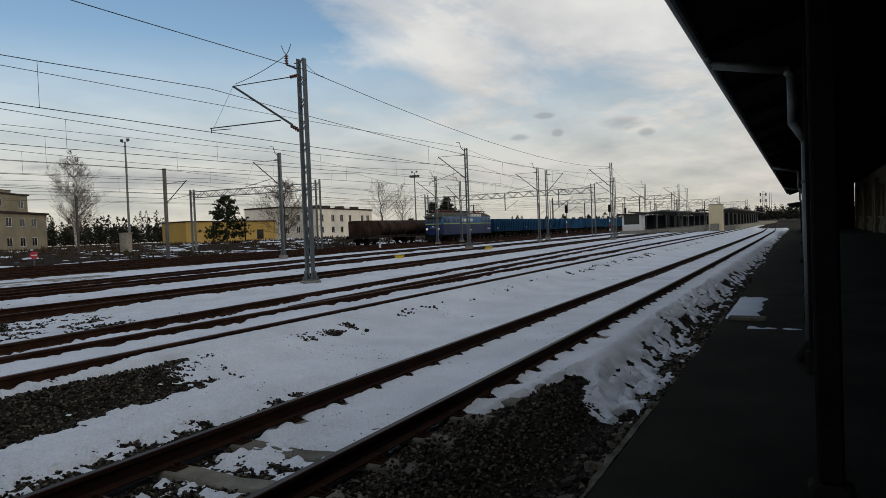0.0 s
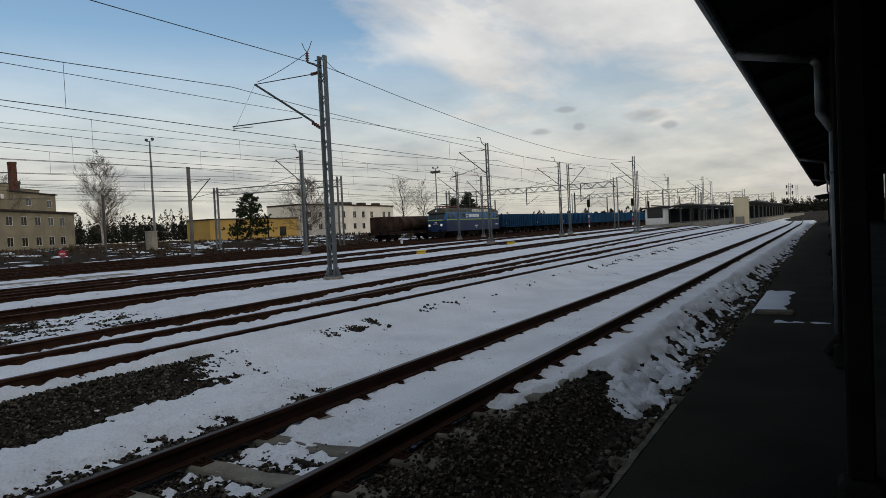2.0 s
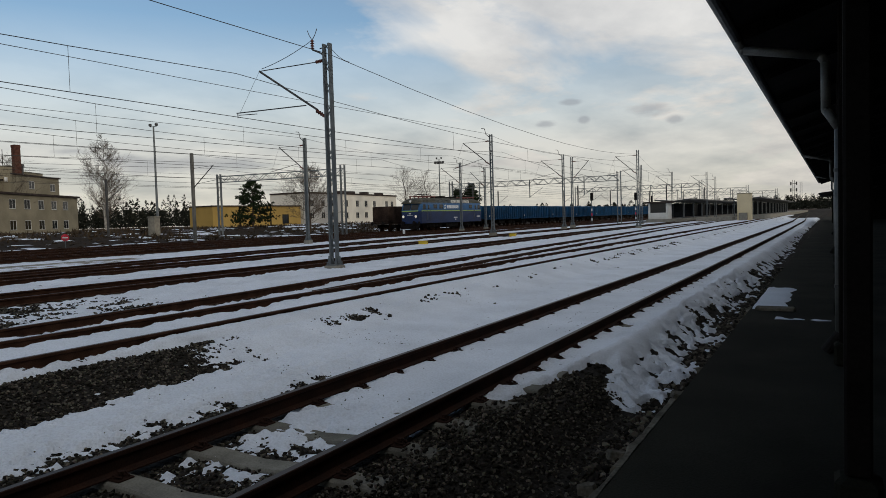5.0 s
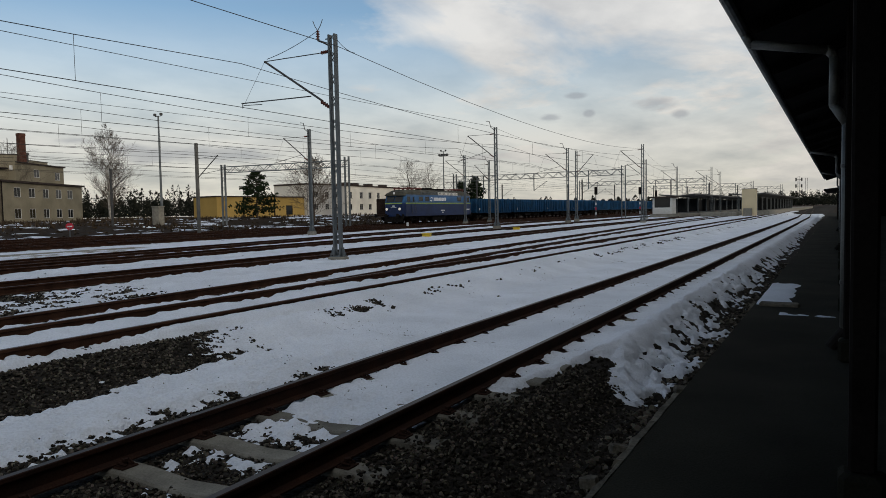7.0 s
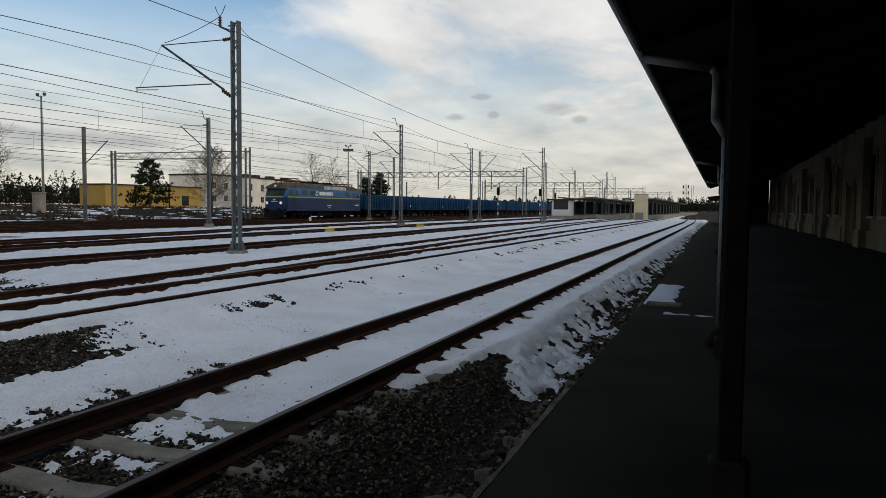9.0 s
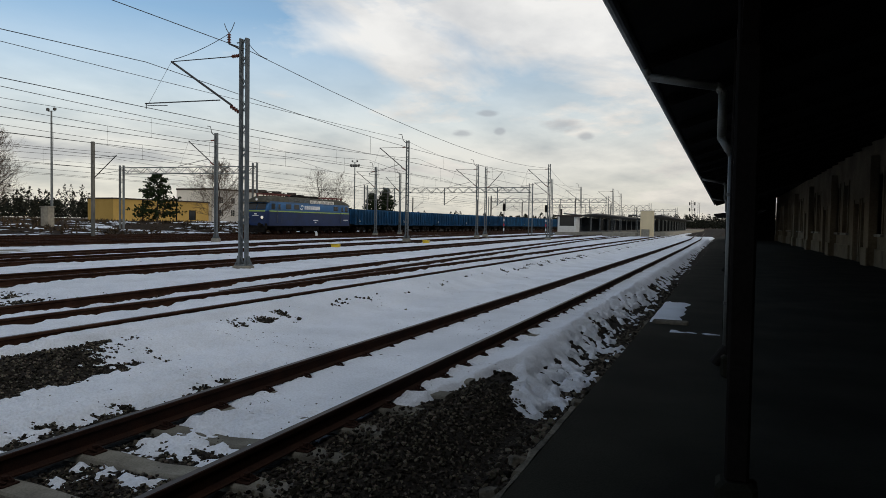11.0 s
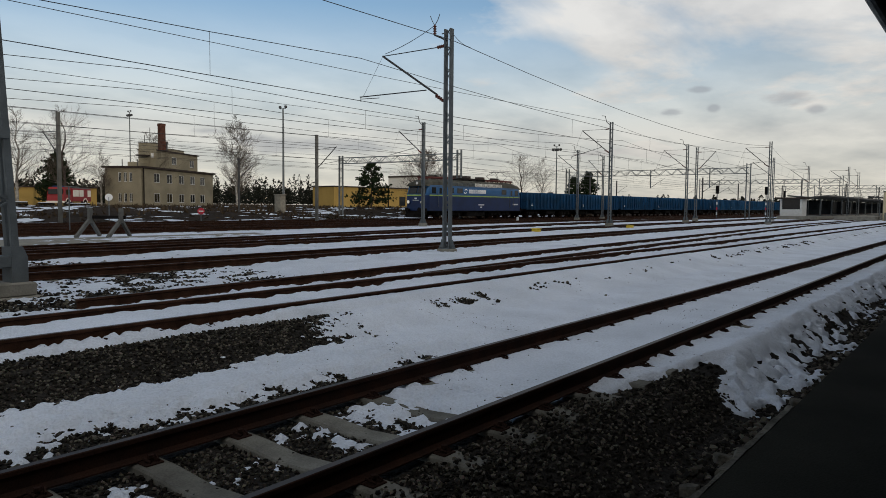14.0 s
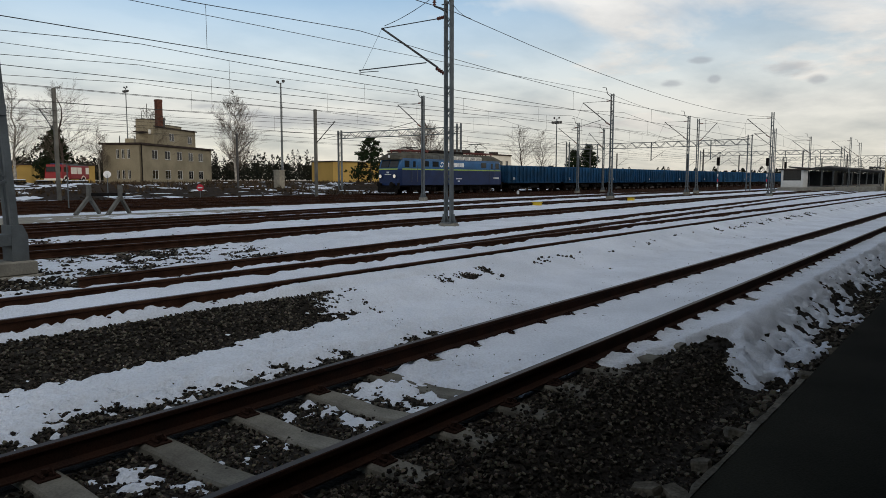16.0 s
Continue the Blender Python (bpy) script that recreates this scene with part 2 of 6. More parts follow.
M_BLUE = material("blue_loco_paint", (0.02, 0.105, 0.27), 0.45, var=0.15, scale=0.9, fine=12, bump=0.05, depth=0.01)
M_NAVY = material("navy_loco_paint", (0.008, 0.032, 0.125), 0.45, var=0.2, scale=0.9, fine=12, bump=0.05, depth=0.01)
M_LIME = material("lime_stripe", (0.38, 0.55, 0.12), 0.5, var=0.1, bump=0)
M_LOCOROOF = material("grey_loco_roof", (0.1, 0.1, 0.085), 0.7, var=0.3, scale=1.5, fine=15, bump=0.2)
M_UNDER = material("sooty_underframe", (0.022, 0.02, 0.019), 0.85, var=0.3, scale=3, fine=20, bump=0.3)
M_WAGON = material("blue_wagon_paint", (0.018, 0.085, 0.2), 0.7, var=0.3, scale=0.7, fine=9, bump=0.15, color2=(0.02, 0.06, 0.12), object_var=0.2)
M_WAGONRUST = material("brown_wagon_paint", (0.055, 0.037, 0.03), 0.8, var=0.4, scale=0.8, fine=9, bump=0.2)
M_PANTO = material("red_lead_frame", (0.13, 0.03, 0.025), 0.6, var=0.2, bump=0.1)
M_LAMPWHITE = material("lit_headlamp", (0.9, 0.88, 0.8), 0.2, var=0.02, bump=0, emit=((1.0, 0.93, 0.75), 0.3))
M_SIGNWHITE = material("white_lettering", (0.8, 0.82, 0.84), 0.6, var=0.04, bump=0)
M_SIGNRED = material("red_sign", (0.62, 0.03, 0.06), 0.5, var=0.05, bump=0)
M_YELLOWBOX = material("yellow_paint", (0.72, 0.5, 0.03), 0.5, var=0.12, bump=0.05)
M_REDTRUCK = material("red_truck_paint", (0.25, 0.012, 0.014), 0.5, var=0.1, bump=0)
M_TYRE = material("black_rubber", (0.02, 0.02, 0.02), 0.9, var=0.2, bump=0.1)
M_BARK = material("dark_bark", (0.09, 0.072, 0.06), 0.95, var=0.35, scale=3, fine=20, bump=0.5)
M_BIRCH = material("pale_birch_bark", (0.46, 0.44, 0.4), 0.9, var=0.4, scale=2, fine=9, bump=0.3)
M_TWIG = material("fine_twigs", (0.13, 0.105, 0.085), 0.95, var=0.2, bump=0)
M_NEEDLE = island_material("pine_needles", (0.012, 0.026, 0.012), (0.04, 0.06, 0.028))
M_FOREST = island_material("far_forest", (0.012, 0.018, 0.013), (0.045, 0.045, 0.034))
M_SCRUB = island_material("dry_scrub", (0.04, 0.03, 0.02), (0.12, 0.09, 0.06))
# the shaded side of the white office, put into the plaster colour
M_SHADEWALL = material("shade_grey_plaster", (0.42, 0.42, 0.41), 0.95, var=0.1, scale=0.3, fine=6, bump=0.1)


# ---------------------------------------------------------------- mesh helpers
def finish(name, bm, mat, parent=None, label="", smooth=False):
    me = bpy.data.meshes.new(name)
    bm.normal_update()
    bm.to_mesh(me)
    bm.free()
    for m in (mat if isinstance(mat, (list, tuple)) else [mat]):
        me.materials.append(m)
    if smooth:
        me.polygons.foreach_set("use_smooth", [True] * len(me.polygons))
    ob = new(name, me)
    if parent:
        ob.parent = parent
    if label:
        ob["label"] = label
    return ob


def part(name, bm, mat, parent, label="", smooth=False):
    return finish(name, bm, mat, parent, label, smooth)


def raw(name, verts, faces, mat, parent=None, label="", smooth=False):
    me = bpy.data.meshes.new(name)
    me.from_pydata(verts, [], faces)
    me.materials.append(mat)
    if smooth:
        me.polygons.foreach_set("use_smooth", [True] * len(me.polygons))
    me.update()
    ob = new(name, me)
    if parent:
        ob.parent = parent
    if label:
        ob["label"] = label
    return ob


def box(bm, lo, hi, bevel=0.0, m=None, mat=0):
    """An axis-aligned box from corner to corner; bevel cuts its upright and lying edges."""
    (x0, y0, z0), (x1, y1, z1) = [min(a, b) for a, b in zip(lo, hi)], [max(a, b) for a, b in zip(lo, hi)]
    c = min(bevel, (x1 - x0) * 0.45, (y1 - y0) * 0.45, (z1 - z0) * 0.45)
    put = bm.verts.new if m is None else (lambda p: bm.verts.new(m @ Vector(p)))
    if c <= 0:
        v = [put((x, y, z)) for z in (z0, z1) for x, y in ((x0, y0), (x1, y0), (x1, y1), (x0, y1))]
        fs = [(3, 2, 1, 0), (4, 5, 6, 7), (0, 1, 5, 4), (1, 2, 6, 5), (2, 3, 7, 6), (3, 0, 4, 7)]
        for f in fs:
            bm.faces.new([v[i] for i in f]).material_index = mat
        return
    rings = []
    for z, k in ((z0, c), (z0 + c, 0.0), (z1 - c, 0.0), (z1, c)):
        a0, a1, b0, b1 = x0 + k, x1 - k, y0 + k, y1 - k
        e = c * 0.999
        rings.append([put(p) for p in ((a0 + e, b0, z), (a1 - e, b0, z), (a1, b0 + e, z), (a1, b1 - e, z), (a1 - e, b1, z), (a0 + e, b1, z), (a0, b1 - e, z), (a0, b0 + e, z))])
    for ra, rb in zip(rings, rings[1:]):
        for i in range(8):
            j = (i + 1) % 8
            bm.faces.new((ra[i], ra[j], rb[j], rb[i])).material_index = mat
    bm.faces.new(rings[0][::-1]).material_index = mat
    bm.faces.new(rings[-1]).material_index = mat


def axes(d):
    """Two directions square to d."""
    q = d.to_track_quat("Z", "Y")
    return q @ Vector((1, 0, 0)), q @ Vector((0, 1, 0))


def tube(bm, a, b, r, r2=None, n=6):
    """A round bar from a to b."""
    a, b = Vector(a), Vector(b)
    if (b - a).length < 1e-5:
        return
    u, v = axes(b - a)
    r2 = r if r2 is None else r2
    cs = [(math.cos(6.2831853 * i / n), math.sin(6.2831853 * i / n)) for i in range(n)]
    p = [bm.verts.new(a + u * (r * c) + v * (r * s)) for c, s in cs]
    q = [bm.verts.new(b + u * (r2 * c) + v * (r2 * s)) for c, s in cs]
    for i in range(n):
        j = (i + 1) % n
        bm.faces.new((p[i], p[j], q[j], q[i]))
    bm.faces.new(p[::-1])
    bm.faces.new(q)


def bar(bm, a, b, w, h=None):
    """A square or flat bar from a to b."""
    a, b = Vector(a), Vector(b)
    u, v = axes(b - a)
    u, v = u * (w / 2), v * ((h or w) / 2)
    p = [bm.verts.new(a + i * u + j * v) for i, j in ((-1, -1), (1, -1), (1, 1), (-1, 1))]
    q = [bm.verts.new(b + i * u + j * v) for i, j in ((-1, -1), (1, -1), (1, 1), (-1, 1))]
    for i in range(4):
        j = (i + 1) % 4
        bm.faces.new((p[i], p[j], q[j], q[i]))
    bm.faces.new(p[::-1])
    bm.faces.new(q)


def loft(bm, rings, close=True, caps=True):
    """Skin over a row of rings with equal counts."""
    vs = [[bm.verts.new(p) for p in r] for r in rings]
    n = len(rings[0])
    made = []
    for a, b in zip(vs, vs[1:]):
        for i in range(n if close else n - 1):
            j = (i + 1) % n
            made.append(bm.faces.new((a[i], a[j], b[j], b[i])))
    if caps and close:
        made.append(bm.faces.new(list(reversed(vs[0]))))
        made.append(bm.faces.new(vs[-1]))
    bmesh.ops.recalc_face_normals(bm, faces=made)


def thing(name, label, category, m=None, group="", kind=""):
    e = new(name)
    if m is not None:
        e.matrix_world = m
    return tagged(e, label, category, group, kind)


def nz(x, y, z=0.0, s=1.0):
    return noise.noise((x * s, y * s, z))


def fbm(x, y, s, z=0.0):
    return 0.6 * nz(x, y, z, s) + 0.3 * nz(x, y, z + 7, s * 2.3) + 0.15 * nz(x, y, z + 13, s * 5.1)


def step(a, b, v):
    u = min(max((v - a) / (b - a), 0.0), 1.0)
    return u * u * (3 - 2 * u)


def lerp_path(pts, y):
    if y <= pts[0][0]:
        return pts[0][1]
    for (a, xa), (b, xb) in zip(pts, pts[1:]):
        if y <= b:
            return xa + (xb - xa) * (y - a) / (b - a)
    return pts[-1][1]


# ---------------------------------------------------------------- tracks: centre lines as (y, x)
TRACK_1 = [(-40, -0.717), (60, -0.717), (110, -0.9), (180, -2.6), (420, -8.0)]
TRACK_2 = [(-40, -5.66), (30, -5.66), (60, -5.76), (120, -6.0), (420, -11.0)]
TRACK_3 = [(5, -6.84), (10, -7.1), (15.5, -7.6), (23, -8.1), (35, -8.8), (70, -10.9), (130, -12.0), (420, -17.0)]
TRACK_4 = [(-40, -13.1), (10, -13.2), (30, -13.8), (55, -15.3), (90, -16.6), (420, -26.0)]
TRACK_5 = [(-40, -18.6), (10, -19.0), (30, -20.0), (60, -21.5), (110, -24.0), (420, -32.0)]
TRACK_6 = [(-40, -20.6), (8, -21.4), (25, -23.6), (45, -26.2), (75, -29.0), (130, -32.5), (420, -39.0)]
TRACK_7 = [(-40, -34.0), (420, -40.0)]
TRACK_8 = [(-40, -38.6), (60, -39.2), (420, -45.0)]
TRAIN_X = -44.5
TRACK_9 = [(-40, TRAIN_X), (420, TRAIN_X)]
TRACK_10 = [(-40, -49.3), (420, -49.3)]
RAIL_1, RAIL_2 = 0.17, 0.40


def ground_z(x, y):
    """Height of the bare ballast or earth."""
    z = -0.065 + 0.025 * step(-2.0, -2.5, x)
    z += 0.25 * step(-3.35, -4.45, x)                      # bank up to the second track
    z -= 0.34 * step(0.62, 1.4, x)                        # ditch before the platform
    z += 0.1 * step(-52, -60, x) + 1.0 * step(-57, -74, x)
    if x < -52:
        z += (0.45 * fbm(x, y, 0.09) + 0.22 * fbm(x, y, 0.45, 6)) * step(-52, -60, x)
    return z


# where the snow beside the platform begins (x, y), and where it ends towards the kerb (y, x)
BANK_START = [(0.1, 6.45), (0.3, 6.6), (0.45, 7.5), (0.6, 8.8), (0.74, 9.2), (0.97, 8.3), (1.38, 7.45), (1.55, 7.9), (1.64, 8.8)]
BANK_EDGE = [(9, 1.64), (10.2, 1.62), (11, 1.7), (13, 1.75), (17, 1.6), (40, 1.55), (70, 1.2)]


def snow_cover(x, y):
    """Snow depth in metres; negative where the ground lies bare."""
    n = 0.75 * fbm(x, y, 0.55) + 0.6 * fbm(x, y, 2.1, 3.0) + 0.42 * nz(x, y, 9.0, 7.5) + 0.34 * nz(x, y, 2.0, 16.0)
    k = 0.05
    if x > -3.78:
        if x > 0.1:      # towards the platform
            c = min(1.2, 1.9 * (y - lerp_path(BANK_START, x))) - 0.15
            edge = lerp_path(BANK_EDGE, y)
            c -= 2.6 * step(edge - 0.10, edge + 0.14, x + 0.16 * nz(x, y, 2, 1.1) + 0.08 * nz(x, y, 5, 4.0))
            slope = step(0.75, 1.1, x)
            c -= slope * (3.2 * max(0.0, nz(x * 1.6, y, 21, 3.2) - 0.16) + 3.2 * max(0.0, nz(x * 1.5, y, 23, 6.5) - 0.2) + 0.5 * step(1.15, 1.5, x))
            far = step(9.5, 15, y)
            c -= far * slope * (0.35 + 3.5 * max(0.0, nz(x * 2.2, y * 0.55, 61, 2.0) - 0.02) + 2.5 * max(0.0, nz(x * 3.0, y * 0.7, 63, 3.5) - 0.1))
            c -= 1.2 * far * step(0.16, 0.05, abs(x - 0.78 - 0.06 * nz(x, y, 65, 0.8))) * max(0.0, 0.4 + nz(x, y, 67, 1.3))
            n *= 0.75 + 0.5 * far
            c -= 0.8 * math.exp(-(((y - 1.24 + 0.3825) % 0.765 - 0.3825) / 0.09) ** 2) * step(0.34, 0.2, x)
            c += 1.5 * math.exp(-((x - 0.3) / 0.09) ** 2 - ((y - 5.86) / 0.16) ** 2)
            k = 0.085
        elif x > -1.55:  # between the rails
            c = 1.75 * step(3.6, 5.9, y) - 0.5 + 0.25 * step(5.4, 8.0, y)
            c -= 1.3 * step(0.15, 0.06, abs(x + 1.47)) + 1.0 * step(0.2, 0.06, abs(x - 0.04))
            at = math.exp(-(((y - 1.24 + 0.3825) % 0.765 - 0.3825) / 0.09) ** 2)
            c -= 0.9 * at * step(0.32, 0.2, min(abs(x + 1.47), abs(x - 0.04))) + 0.45 * at * step(7.5, 5.5, y)
            c += 0.75 * math.exp(-((x + 1.05) / 0.22) ** 2 - ((y - 2.36) / 0.2) ** 2) + 0.5 * math.exp(-((x + 0.7) / 0.3) ** 2 - ((y - 4.0) / 0.2) ** 2)
            n = 1.25 * n + 0.5 * nz(x, y, 47, 12.0) * step(7.5, 5.0, y)
            k = 0.078
        else:            # strip beside the first track
            c = 0.75 - 1.6 * step(-0.55, 0.4, x + 2.2) * step(8.5, 5.0, y)
            c -= 1.3 * step(-3.25, -3.7, x) * step(8.0, 6.0, y)
            c -= 0.55 * step(-1.75, -1.6, x)
            n *= 1.0 + 0.7 * step(8.0, 5.0, y)
            n += (0.7 * nz(x * 1.5, y, 41, 11.0) + 0.7 * nz(x * 1.4, y, 43, 5.0)) * step(9.5, 6.0, y) * step(-3.1, -2.6, x)
            c -= 0.5 * math.exp(-(((y - 1.24 + 0.3825) % 0.765 - 0.3825) / 0.09) ** 2) * step(-1.85, -1.65, x)
            k = 0.07
    elif x > -4.85:      # gravel bank
        c = 1.7 * step(5.0, 8.6, y + 0.9 * (x + 4.3)) - 0.95
        c -= (0.95 * step(8, 11, y) + 0.6 * step(28, 38, y)) * step(-3.85, -4.1, x) * step(-4.5, -4.3, x) * (0.3 + 1.3 * nz(x, y, 11, 2.6))
        c += 1.6 * step(-4.42, -4.66, x)
        k = 0.05 + 0.075 * step(-4.4, -4.7, x)
    elif x > -6.7:
        at = math.exp(-(((y - 0.6 + 0.35) % 0.7 - 0.35) / 0.1) ** 2)
        c = 0.9 - 1.2 * step(0.16, 0.05, abs(x + 6.41)) - 0.9 * step(0.1, 0.04, abs(x + 4.91))
        c -= 0.9 * at * step(0.42, 0.2, abs(x + 4.98)) * step(-4.9, -5.0, x)
        k = 0.115
    else:
        c = 0.85
        k = 0.06 + 0.05 * step(-30, -26, x)
        c -= 0.85 * step(16, 7, y) * step(-6.9, -8.2, x)
        c -= 0.85 * step(0.3, 0.1, abs(x - lerp_path(TRACK_3, y) + 0.75))
        if y > 12:
            c -= 0.5 * step(0.25, 0.1, abs(x - lerp_path(TRACK_3, y) - 0.75))
        for tr, w in ((TRACK_4, 0.98), (TRACK_5, 1.0), (TRACK_6, 1.05), (TRACK_7, 1.5), (TRACK_8, 2.5), (TRACK_9, 2.6), (TRACK_10, 2.8)):
            d = abs(x - lerp_path(tr, y))
            c -= 1.3 * step(w + 0.2, w - 0.3, d)
        c -= 0.6 * step(-29, -33, x)
        n *= 1.1
    return k * max(-1.0, min(1.1, c + n))


def snow_relief(x, y):
    z = 0.007 * nz(x, y, 1, 6.0) + 0.004 * nz(x, y, 4, 15.0) - 0.05 * max(0.0, nz(x, y, 12, 4.2) - 0.42)
    if x > 0.4:
        z += 0.03 * math.exp(-((x - 0.66 - 0.06 * nz(x, y, 8, 0.7)) / 0.13) ** 2)
        slope = step(0.7, 1.0, x)
        z += slope * (0.05 * nz(x, y, 6, 2.4) + 0.04 * nz(x, y, 14, 6.5) - 0.22 * max(0.0, 0.13 - abs(nz(x, y, 51, 4.0))) - 0.2 * max(0.0, nz(x, y * 0.7, 7, 4.6) - 0.08))
    return z


def grid_mesh(name, xs, ys, zf, mat, label, category="", drop=None):
    zs = [[zf(x, y) for x in xs] for y in ys]
    verts = [(x, y, zs[j][i]) for j, y in enumerate(ys) for i, x in enumerate(xs)]
    w = len(xs)
    faces = []
    for j in range(len(ys) - 1):
        for i in range(w - 1):
            if drop and drop(xs[i], ys[j], xs[i + 1], ys[j + 1]):
                continue
            a = j * w + i
            faces.append((a, a + 1, a + w + 1, a + w))
    used = sorted({v for f in faces for v in f})
    idx = {v: k for k, v in enumerate(used)}
    ob = raw(name, [verts[v] for v in used], [[idx[v] for v in f] for f in faces], mat, smooth=True)
    return tagged(ob, label, category, kind="structure")


def spaced(a, b, d0, grow=1.0):
    out, d = [a], d0
    while out[-1] < b:
        out.append(out[-1] + d)
        d *= grow
    out[-1] = b
    return out


# ---------------------------------------------------------------- ground
def build_ground():
    xs = [-900, -600, -400, -300, -230, -180, -150, -130] + spaced(-115, -52, 1.0) + spaced(-50.5, -14, 1.4) + spaced(-13.4, -5, 0.4) + spaced(-4.8, 2.0, 0.2)
    ys = [-60, -40, -25] + spaced(-15, 130, 1.1) + spaced(132, 172, 4.0) + [175, 200, 240, 300, 400, 600, 1000, 2000]
    g = grid_mesh("ground", xs, ys, lambda x, y: ground_z(x, y) - 0.0, M_BALLAST, "brown-grey ballast and bare earth of a rail yard", "ground")
    g.data.materials.append(M_RUSTBED)
    g.data.materials.append(M_EARTH)
    for p in g.data.polygons:
        x = p.center.x
        p.material_index = 2 if x < -51 else (1 if x < -11.5 else 0)
    # land that goes on under and behind the station
    bm = bmesh.new()
    box(bm, (2.1, -60, -1.2), (900, 2000, -0.12))
    tagged(finish("ground_behind_station", bm, M_EARTH), "bare earth round the station", "ground", kind="structure")
    snow_parts = [
        (spaced(-4.9, 1.96, 0.035), spaced(1.2, 9.0, 0.035)),
        (spaced(-4.9, 0.1, 0.07), spaced(9.0, 24, 0.07)),
        (spaced(0.1, 1.96, 0.035), spaced(9.0, 24, 0.045)),
        (spaced(-4.9, 1.96, 0.14), spaced(24, 75, 0.2)),
        (spaced(-17, -4.9, 0.09), spaced(1.2, 26, 0.09)),
        (spaced(-17, -4.9, 0.2), spaced(26, 75, 0.25)),
        (spaced(-40, -17, 0.22), spaced(2, 75, 0.25)),
        (spaced(-40, -4.9, 0.5), spaced(75, 190, 0.8)),
        (spaced(-4.9, 1.96, 0.2), spaced(75, 150, 0.5)),
        (spaced(-110, -52, 0.5), spaced(20, 120, 0.6)),
    ]
    for i, (xs, ys) in enumerate(snow_parts):
        cache = {}

        def depth(x, y):
            k = (x, y)
            if k not in cache:
                cache[k] = snow_cover(x, y) if x > -52 else 0.14 * (0.8 * fbm(x, y, 0.10, 4) + 1.0 * fbm(x, y * 0.5, 0.6, 9) - 0.2)
            return cache[k]

        def empty(xa, ya, xb, yb):
            return max(depth(xa, ya), depth(xb, ya), depth(xa, yb), depth(xb, yb)) < -0.004

        grid_mesh("snow", xs, ys, lambda x, y: ground_z(x, y) + depth(x, y) + snow_relief(x, y), M_SNOW, "thin melting snow cover with bare patches", "snow", empty)


RAIL_SECTION = [(-0.075, 0), (0.075, 0), (0.075, 0.012), (0.012, 0.03), (0.01, 0.122), (0.036, 0.136), (0.036, 0.164), (0.028, 0.17),
                (-0.028, 0.17), (-0.036, 0.164), (-0.036, 0.136), (-0.01, 0.122), (-0.012, 0.03), (-0.075, 0.012)]


def rail(path, off, y0, y1, top, parent, steel):
    ys = spaced(y0, y1, 6.0, 1.05)
    bm = bmesh.new()
    rings = [[(lerp_path(path, y) + off + u, y, top - 0.17 + v) for u, v in RAIL_SECTION] for y in ys]
    loft(bm, rings)
    for f in bm.faces:
        if f.normal.z > 0.9 and f.calc_center_median().z > top - 0.012:
            f.material_index = 1
    return part("rail", bm, [steel, M_RAILTOP], parent)


def sleeper_mesh():
    bm = bmesh.new()
    top = [(-1.25, 0.0), (-0.45, 0.0), (0.0, -0.03), (0.45, 0.0), (1.25, 0.0)]
    rings = [[(x, -0.14, z - 0.16), (x, 0.14, z - 0.16), (x, 0.115, z - 0.015), (x, 0.1, z), (x, -0.1, z), (x, -0.115, z - 0.015)] for x, z in top]
    loft(bm, rings)
    me = bpy.data.meshes.new("sleeper")
    bm.to_mesh(me)
    bm.free()
    me.materials.append(M_SLEEPER)
    return me


def clip_mesh():
    bm = bmesh.new()
    box(bm, (-0.06, -0.07, 0.0), (0.06, 0.07, 0.018), 0.004)
    tube(bm, (0.0, 0, 0.01), (0.0, 0, 0.06), 0.016, n=6)
    tube(bm, (0.0, 0, 0.045), (0.0, 0, 0.068), 0.026, n=6)
    tube(bm, (-0.05, -0.03, 0.03), (0.03, -0.05, 0.045), 0.01, n=5)
    tube(bm, (-0.05, 0.03, 0.03), (0.03, 0.05, 0.045), 0.01, n=5)
    me = bpy.data.meshes.new("rail_clip")
    bm.to_mesh(me)
    bm.free()
    me.materials.append(M_RUST)
    return me


